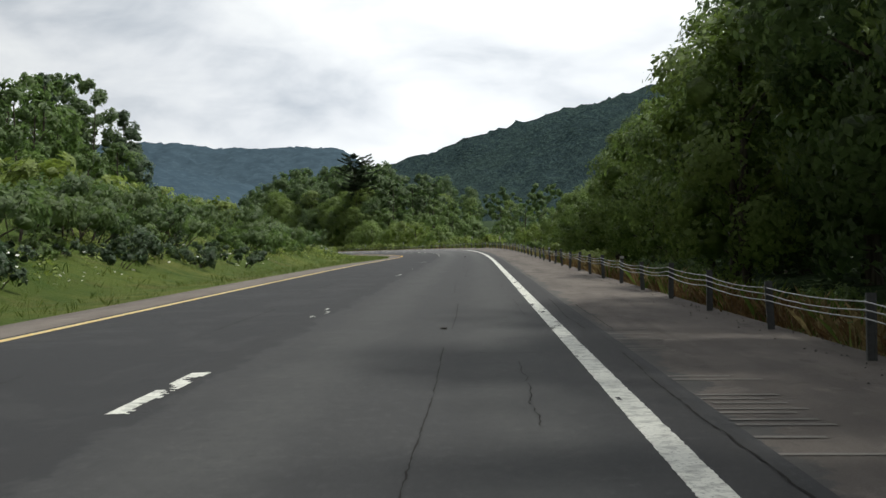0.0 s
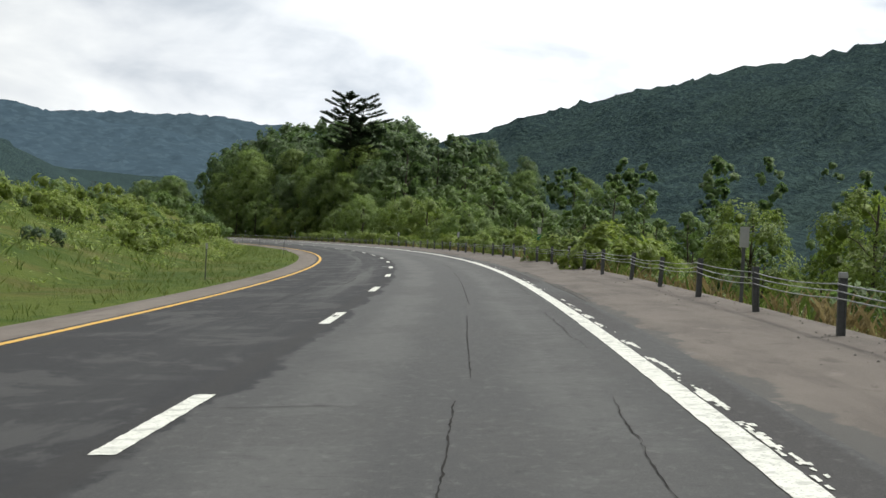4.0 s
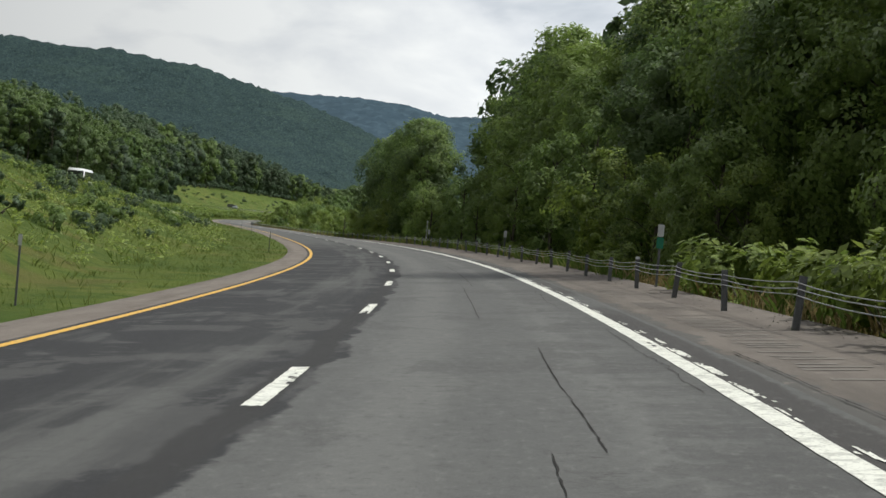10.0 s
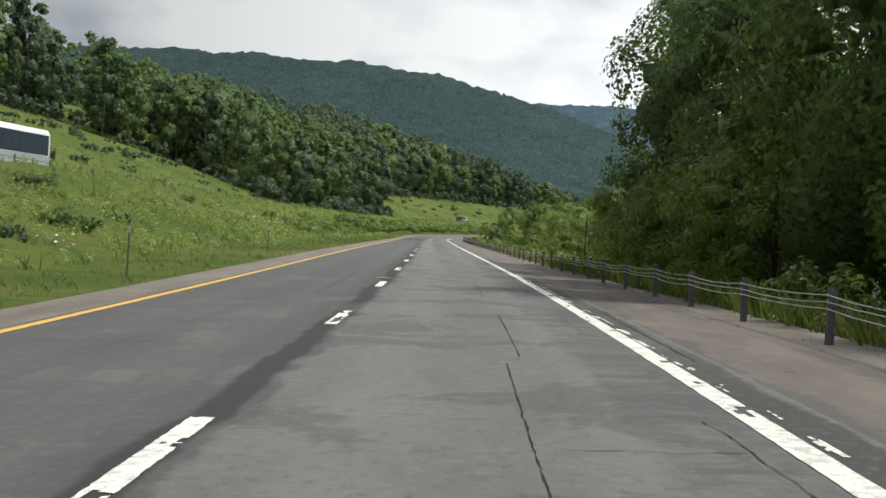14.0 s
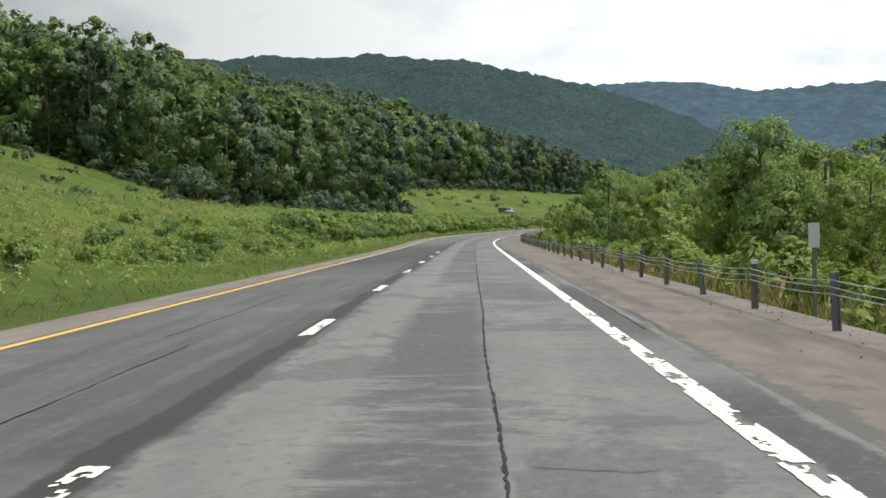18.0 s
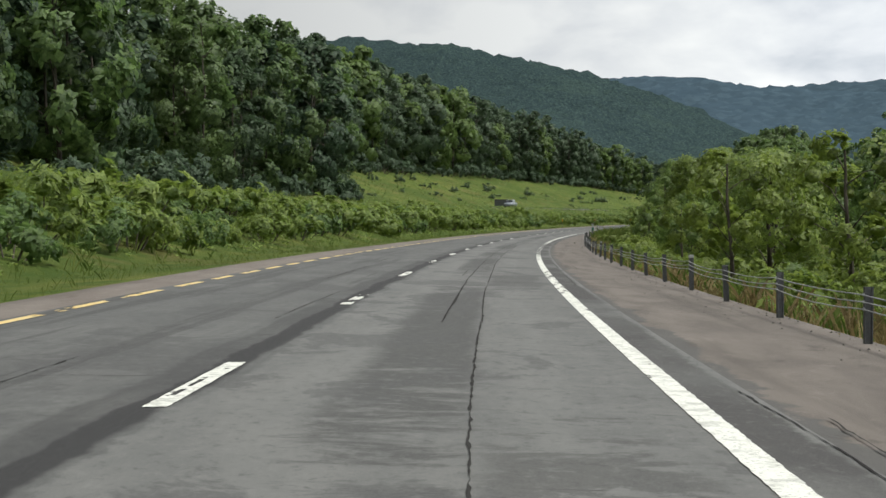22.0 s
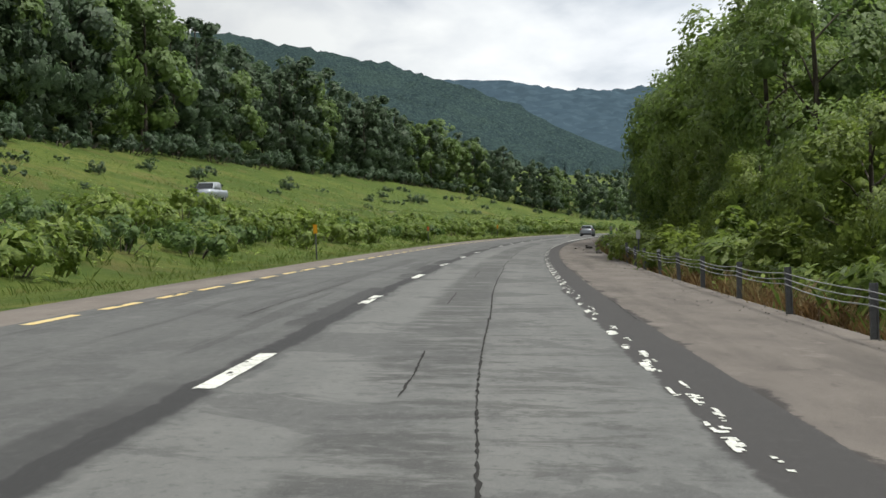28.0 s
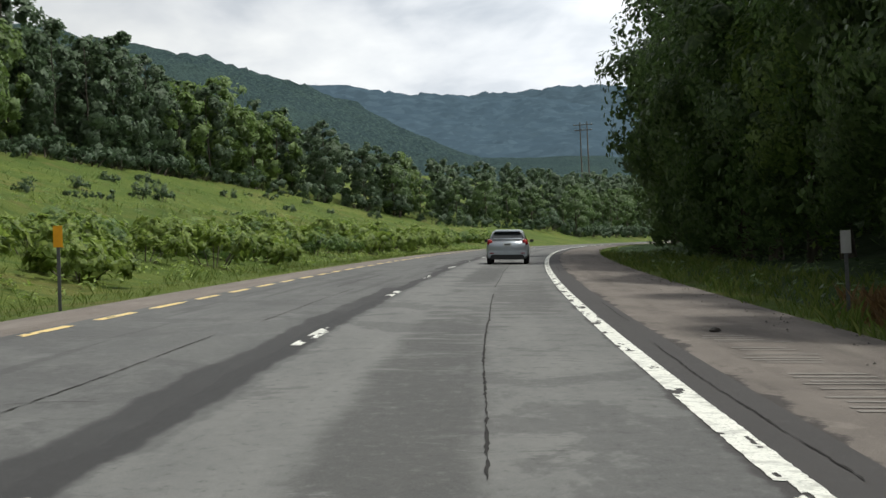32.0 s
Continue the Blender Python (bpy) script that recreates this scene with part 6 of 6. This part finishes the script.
def cracks():
    r = np.random.RandomState(91)
    h = Heap()
    for s in np.arange(-20, 1230, 13.0):
        L = 13.4 if s > 495 and r.rand() < 0.85 else r.uniform(7, 13)
        h.add(*ribbon(r, s, s + L, 0.06 + (0.0 if s > 495 else r.normal(0, 0.12)), 0.014, 0.032 if s > 495 else 0.018))
        if 705 < s < 830:
            h.add(*ribbon(r, s, s + 13.3, -0.42, 0.02, 0.036))
        if s < 495:
            h.add(*ribbon(r, s + 3, s + 3 + r.uniform(3, 9), 1.15 + r.normal(0, 0.15), 0.10, 0.013))
        if r.rand() < 0.55:
            h.add(*ribbon(r, s, s + r.uniform(4, 14), -3.4 + r.normal(0, 0.3), 0.03, 0.028))
        if s > 495 and r.rand() < 0.3:
            h.add(*ribbon(r, s + 4, s + 4 + r.uniform(2, 6), -0.55 + r.normal(0, 0.1), 0.02, 0.03))
        if r.rand() < 0.6:
            h.add(*ribbon(r, s, s + r.uniform(5, 12), 2.02 + r.normal(0, 0.1), 0.03, 0.024))
        if r.rand() < 0.5:
            h.add(*ribbon(r, s, s + r.uniform(3, 9), 2.4 + r.normal(0, 0.15), 0.04, 0.022))
    for s in np.arange(-20, 1200, 7.0):
        a = r.choice([-5.2, -4.0, -2.0, -1.0, 0.2])
        n = r.uniform(0.6, 1.8)
        t = np.linspace(0, 1, 9)
        off = np.cumsum(r.normal(0, 0.05, 9))
        w = 0.014 * r.uniform(0.4, 1.5, 9)
        w[[0, -1]] = 0.004
        u = a + t * n
        P, Q = at(s + off - w / 2, u, deck(s, u) + 0.006), at(s + off + w / 2, u, deck(s, u) + 0.006)
        v = np.stack([np.stack(P, -1), np.stack(Q, -1)], 1).reshape(-1, 3)
        i = np.arange(8) * 2
        h.add(v, np.stack([i + 2, i + 3, i + 1, i], -1))
    tagged(new("cracks", h.mesh("cracks", TAR)), "dark sealed cracks in the asphalt", "cracks", kind="stuff")


cracks()


def patches(name, label, mat, spots, seed, lift):
    """Ragged thin patches: station, offset, half length, half width."""
    r = np.random.RandomState(seed)
    for s, u, a, b in spots:
        n = 40
        th = np.linspace(0, 2 * np.pi, n, endpoint=False)
        k = 1 + r.uniform(-0.07, 0.07, n) + 0.12 * np.sin(3 * th + r.uniform(0, 6)) + 0.08 * np.sin(5 * th + r.uniform(0, 6))
        q = np.maximum(abs(np.cos(th)), abs(np.sin(th))) ** 0.8
        ps, pu = s + a * np.cos(th) * k / q, u + b * np.sin(th) * k / q
        ps, pu = np.append(ps, s), np.append(pu, u)
        v = np.stack(at(ps, pu, deck(ps, pu) + lift), -1)
        f = np.array([(i, n, (i + 1) % n) for i in range(n)])
        tagged(new(name, mesh(name, v, f, mat)), label, "road patch", "road patches", "structure")


_p = np.random.RandomState(95)
patches("pale_patch", "pale worn spot in the asphalt joint", PALE_PATCH, [(s, -2.15 + _p.normal(0, 0.15), _p.uniform(0.25, 0.45), _p.uniform(0.12, 0.22)) for s in (76, 184, 205, 300, 390, 404, 470, 546, 566)], 97, 0.0045)


def rumble():
    # flat bars, paler than the shoulder, laid just above it
    h = Heap()
    r = np.random.RandomState(98)
    for s0 in (8.0, 14.5, 194.0, 199.0, 289.0, 294.0, 307.0, 322.0, 327.0, 332.0, 338.0, 763.0, 768.0, 773.0, 778.0, 986.0, 991.0, 996.0, 1001.0, 1006.0, 1016.0, 1021.0, 1026.0):
        for k in range(16):
            if r.rand() < 0.3:
                continue
            s = s0 + 0.30 * k + r.normal(0, 0.03)
            u0 = (2.75 if s > 40 else 2.15) + r.normal(0, 0.04)
            u1 = u0 + 0.66 + r.normal(0, 0.08)
            ss = np.array([s, s, s + 0.09, s + 0.09])
            uu = np.array([u0, u1, u1, u0])
            h.add(np.stack(at(ss, uu, deck(ss, uu) - 0.006), -1), [(0, 1, 2, 3)])
    tagged(new("rumble_grooves", h.mesh("rumble_grooves", GROOVE)), "rows of rumble grooves in the shoulder", "rumble strip", kind="stuff")


rumble()


def rubble():
    r = np.random.RandomState(99)
    for s, u, k in [(960, 4.4, 0.12), (975, 3.2, 0.07), (978, 4.1, 0.16), (981, 3.4, 0.05), (984, 4.6, 0.09), (970, 3.7, 0.05), (799, 3.6, 0.05), (988, 3.9, 0.12), (966, 4.5, 0.07), (19, 0.05, 0.035), (97, 0.0, 0.04), (1031, 3.0, 0.06)]:
        v = BLOB_V * r.uniform(0.7, 1.2, (len(BLOB_V), 1)) * np.array([k * 1.6, k, k * 0.6])
        x, y, z = (float(q) for q in at(s, u, float(deck(s, u))))
        ob = tagged(new("rubble", mesh("rubble", v, BLOB_F, STONE)), "loose dark lump of broken asphalt on the road", "rubble", "rubble")
        ob.matrix_basis = pose(x, y, z + k * 0.3, 0, 0, r.uniform(0, 360))
    h = Heap()
    n = 5000
    s, u = r.uniform(-10, 1100, n), 4.75 - abs(r.normal(0, 0.5, n))
    for a, b, q in zip(s, u, r.uniform(0.006, 0.022, n)):
        h.add(np.array(at(a, b, float(deck(a, b)) - 0.005), float) + np.array([(-q, 0, 0), (0, -q, 0), (q, 0, 0), (0, q, q)]), [(0, 1, 2, 3)])
    tagged(new("gravel", h.mesh("gravel", STONE)), "loose gravel along the edge of the shoulder", "gravel", kind="stuff")


rubble()


# ---- vehicles ----
def loft(name, sections, mat, smooth=True):
    """A closed body from sections (y, half-outline from bottom to top as x, z); mirrored."""
    rings = []
    for y, pts in sections:
        right = [(x, y, z) for x, z in pts]
        left = [(-x, y, z) for x, z in reversed(pts)]
        rings.append(right + left)
    v = np.array(rings)
    n, m = v.shape[:2]
    f = []
    for i in range(n - 1):
        for j in range(m):
            k = (j + 1) % m
            f.append((i * m + j, (i + 1) * m + j, (i + 1) * m + k, i * m + k))
    h = m // 2
    for i, flip in ((0, False), (n - 1, True)):
        for j in range(h - 1):
            q = (i * m + j, i * m + j + 1, i * m + m - 2 - j, i * m + m - 1 - j)
            f.append(q[::-1] if flip else q)
    return mesh(name, v.reshape(-1, 3), np.array(f), mat, None, smooth)


def wheel(root, x, y, r, w, side):
    t = new("wheel")
    t.parent = root
    t.location = (x, y, r)
    a = np.linspace(0, 2 * np.pi, 24, endpoint=False)

    def disc(prof, mat, nm, lab=""):
        v = np.array([[(px, pr * math.cos(q), pr * math.sin(q)) for q in a] for px, pr in prof])
        n, m = v.shape[:2]
        f = [(i * m + j, i * m + (j + 1) % m, (i + 1) * m + (j + 1) % m, (i + 1) * m + j) for i in range(n - 1) for j in range(m)]
        ob = new(nm, mesh(nm, v.reshape(-1, 3), np.array(f), mat, None, True))
        ob.parent = t
        tagged(ob, lab)
    disc([(-w / 2, r * 0.62), (-w / 2, r * 0.9), (-w * 0.4, r), (w * 0.4, r), (w / 2, r * 0.9), (w / 2, r * 0.62), (-w / 2, r * 0.62)], RUBBER, "tyre", "black tyre")
    disc([(side * w * 0.42, r * 0.02), (side * w * 0.46, r * 0.3), (side * w * 0.40, r * 0.6), (side * w * 0.3, r * 0.64)], ALLOY, "rim", "silver rim")


def hatchback():
    s, u = 1074.0, -0.05
    x, y, z = (float(v) for v in at(s, u, float(deck(s, u))))
    root = tagged(new("car"), "silver hatchback car driving on the asphalt lane", "car")
    bank = math.degrees(math.atan(float(np.interp(s, SS, BR))))
    root.matrix_basis = pose(x, y, z, 0, bank, math.degrees(float(np.interp(s, SS, PSI))))
    W = 0.91
    low = [(0.70, 0.22), (0.86, 0.30), (W, 0.52), (W, 0.74), (0.86, 0.95)]
    body = [(-2.18, [(0.62, 0.34), (0.72, 0.42), (0.76, 0.55), (0.76, 0.72), (0.72, 0.86)]), (-2.06, [(0.70, 0.28), (0.82, 0.36), (0.87, 0.55), (0.87, 0.76), (0.80, 1.00)]),
            (-1.6, low), (-0.4, low), (0.8, [(0.70, 0.22), (0.86, 0.30), (W, 0.52), (W, 0.72), (0.86, 0.92)]), (1.6, [(0.70, 0.22), (0.85, 0.30), (0.89, 0.5), (0.88, 0.68), (0.78, 0.82)]),
            (2.1, [(0.60, 0.26), (0.72, 0.34), (0.78, 0.48), (0.76, 0.60), (0.66, 0.70)]), (2.2, [(0.5, 0.3), (0.6, 0.36), (0.65, 0.46), (0.62, 0.56), (0.5, 0.62)])]
    part("body", loft("body", body, SILVER), root)
    cab = [(-2.02, [(0.76, 0.90), (0.72, 1.0), (0.66, 1.10)]), (-1.78, [(0.82, 0.92), (0.70, 1.24), (0.58, 1.36)]), (-1.45, [(0.83, 0.92), (0.66, 1.38), (0.54, 1.45)]),
           (-0.5, [(0.84, 0.92), (0.65, 1.42), (0.5, 1.485)]), (0.2, [(0.84, 0.92), (0.65, 1.38), (0.5, 1.44)]), (1.15, [(0.82, 0.88), (0.76, 0.96), (0.6, 1.0)])]
    part("roof", loft("roof", cab, SILVER), root)
    rear = mesh("rear_window", np.array([(-0.58, -2.055, 1.05), (0.58, -2.055, 1.05), (0.52, -1.80, 1.38), (-0.52, -1.80, 1.38), (-0.70, -2.01, 1.13), (0.70, -2.01, 1.13), (0.63, -1.86, 1.31), (-0.63, -1.86, 1.31)]),
                np.array([(0, 1, 2, 3), (4, 0, 3, 7), (1, 5, 6, 2)]), GLASS)
    part("rear_window", rear, root, "dark tinted rear window")
    part("spoiler", box("spoiler", (-0.58, 0.58, -1.96, -1.5, 1.40, 1.455), SILVER, 0.9, 0.018), root)
    part("bumper", box("bumper", (-0.84, 0.84, -2.26, -1.98, 0.32, 0.60), SILVER, 0.96, 0.05), root)
    part("bumper_insert", box("bumper_insert", (-0.74, 0.74, -2.275, -2.1, 0.22, 0.46), BLACK, 0.96, 0.03), root, "black lower bumper insert")
    part("number_plate", box("number_plate", (-0.16, 0.16, -2.215, -2.19, 0.78, 0.92), PLATE, 1, 0.004), root, "pale plate with plain bars")
    for k in (-1, 1):
        part("tail_light", loft("tail_light", [(-2.13, [(0.02, 0.80), (0.10, 0.86), (0.06, 1.04)]), (-1.96, [(0.04, 0.80), (0.14, 0.88), (0.10, 1.08)])], RED_LENS), root, "red tail light", (k * 0.74, 0, 0))
        part("mirror", box("mirror", (k * 1.0 - 0.09, k * 1.0 + 0.09, 0.62, 0.74, 0.92, 1.06), BLACK, 0.9, 0.03), root, "dark door mirror")
        side = mesh("side_window", np.array([(k * 0.835, -1.6, 0.97), (k * 0.845, 0.7, 0.97), (k * 0.68, 0.15, 1.33), (k * 0.675, -1.35, 1.33)]), np.array([(0, 1, 2, 3)]), GLASS)
        part("side_window", side, root, "dark side glass")
        for yy in (-1.32, 1.33):
            wheel(root, k * 0.79, yy, 0.32, 0.21, k)
        part("reflector", box("reflector", (k * 0.66 - 0.09, k * 0.66 + 0.09, -2.272, -2.25, 0.47, 0.51), RED_LENS, 1, 0.004), root)
    part("aerial", box("aerial", (-0.01, 0.01, -1.3, -1.28, 1.46, 1.6), BLACK, 0.6), root)
    part("plate_bar", box("plate_bar", (-0.12, 0.12, -2.222, -2.214, 0.83, 0.87), BLACK, 1), root)


hatchback()


def coach():
    s, u = 532.0, BENCH_U - 4.6
    x, y, z = (float(v) for v in at(s, u, float(land(s, u)) + 0.1))
    root = tagged(new("coach"), "white and grey coach with dark windows on the upper carriageway", "bus")
    root.matrix_basis = pose(x, y, z, 0, 0, math.degrees(float(np.interp(s, SS, PSI))) + 177)
    sec = [(1.18, 0.35), (1.28, 0.5), (1.28, 2.0), (1.24, 3.1), (1.05, 3.42)]
    part("body", loft("body", [(-6.0, sec), (5.6, sec), (6.0, [(1.1, 0.4), (1.18, 0.5), (1.16, 1.9), (1.08, 2.9), (0.9, 3.2)])], WHITE_BODY), root)
    part("windscreen", box("windscreen", (-1.14, 1.14, 5.84, 6.06, 1.25, 3.05), GLASS, 1, 0.05), root)
    for k in (-1, 1):
        for j in range(7):
            part("side_window", box("side_window", (k * 1.285 - 0.02, k * 1.285 + 0.02, -5.6 + j * 1.57, -4.06 + j * 1.57, 1.55, 3.0), GLASS, 1, 0.008), root)
        part("lower_panel", box("lower_panel", (k * 1.29 - 0.015, k * 1.29 + 0.015, -5.9, 4.9, 0.5, 1.5), GREY_BODY, 1, 0.005), root)
        for yy in (-3.6, 3.8):
            wheel(root, k * 1.08, yy, 0.5, 0.3, k)
        part("headlight", box("headlight", (k * 0.85 - 0.15, k * 0.85 + 0.15, 5.94, 6.04, 0.7, 0.9), PLATE, 1, 0.02), root)
        part("mirror", box("mirror", (k * 1.45 - 0.1, k * 1.45 + 0.1, 5.9, 6.05, 2.0, 2.5), BLACK, 1, 0.03), root)


coach()


def lorry():
    s, u = 1006.0, BENCH_U - 3.4
    x, y, z = (float(v) for v in at(s, u, float(land(s, u)) + 0.1))
    root = tagged(new("pickup_truck"), "silver-grey pickup truck half hidden by shrubs on the upper carriageway", "truck")
    root.matrix_basis = pose(x, y, z, 0, 0, math.degrees(float(np.interp(s, SS, PSI))) + 180)
    low = [(0.85, 0.4), (0.98, 0.5), (0.98, 0.95), (0.92, 1.1)]
    part("body", loft("body", [(-2.8, low), (2.5, low), (2.75, [(0.8, 0.45), (0.9, 0.5), (0.88, 0.85), (0.8, 0.95)])], SILVER), root)
    part("cab", loft("cab", [(-1.2, [(0.9, 1.05), (0.78, 1.7), (0.7, 1.8)]), (0.7, [(0.9, 1.05), (0.78, 1.7), (0.7, 1.8)]), (1.3, [(0.88, 1.05), (0.84, 1.12), (0.7, 1.16)])], GREY_BODY), root)
    part("windscreen", mesh("windscreen", np.array([(-0.76, 1.27, 1.2), (0.76, 1.27, 1.2), (0.68, 0.78, 1.72), (-0.68, 0.78, 1.72)]), np.array([(0, 1, 2, 3)]), GLASS), root)
    for k in (-1, 1):
        for yy in (-1.7, 1.75):
            wheel(root, k * 0.85, yy, 0.38, 0.25, k)


lorry()
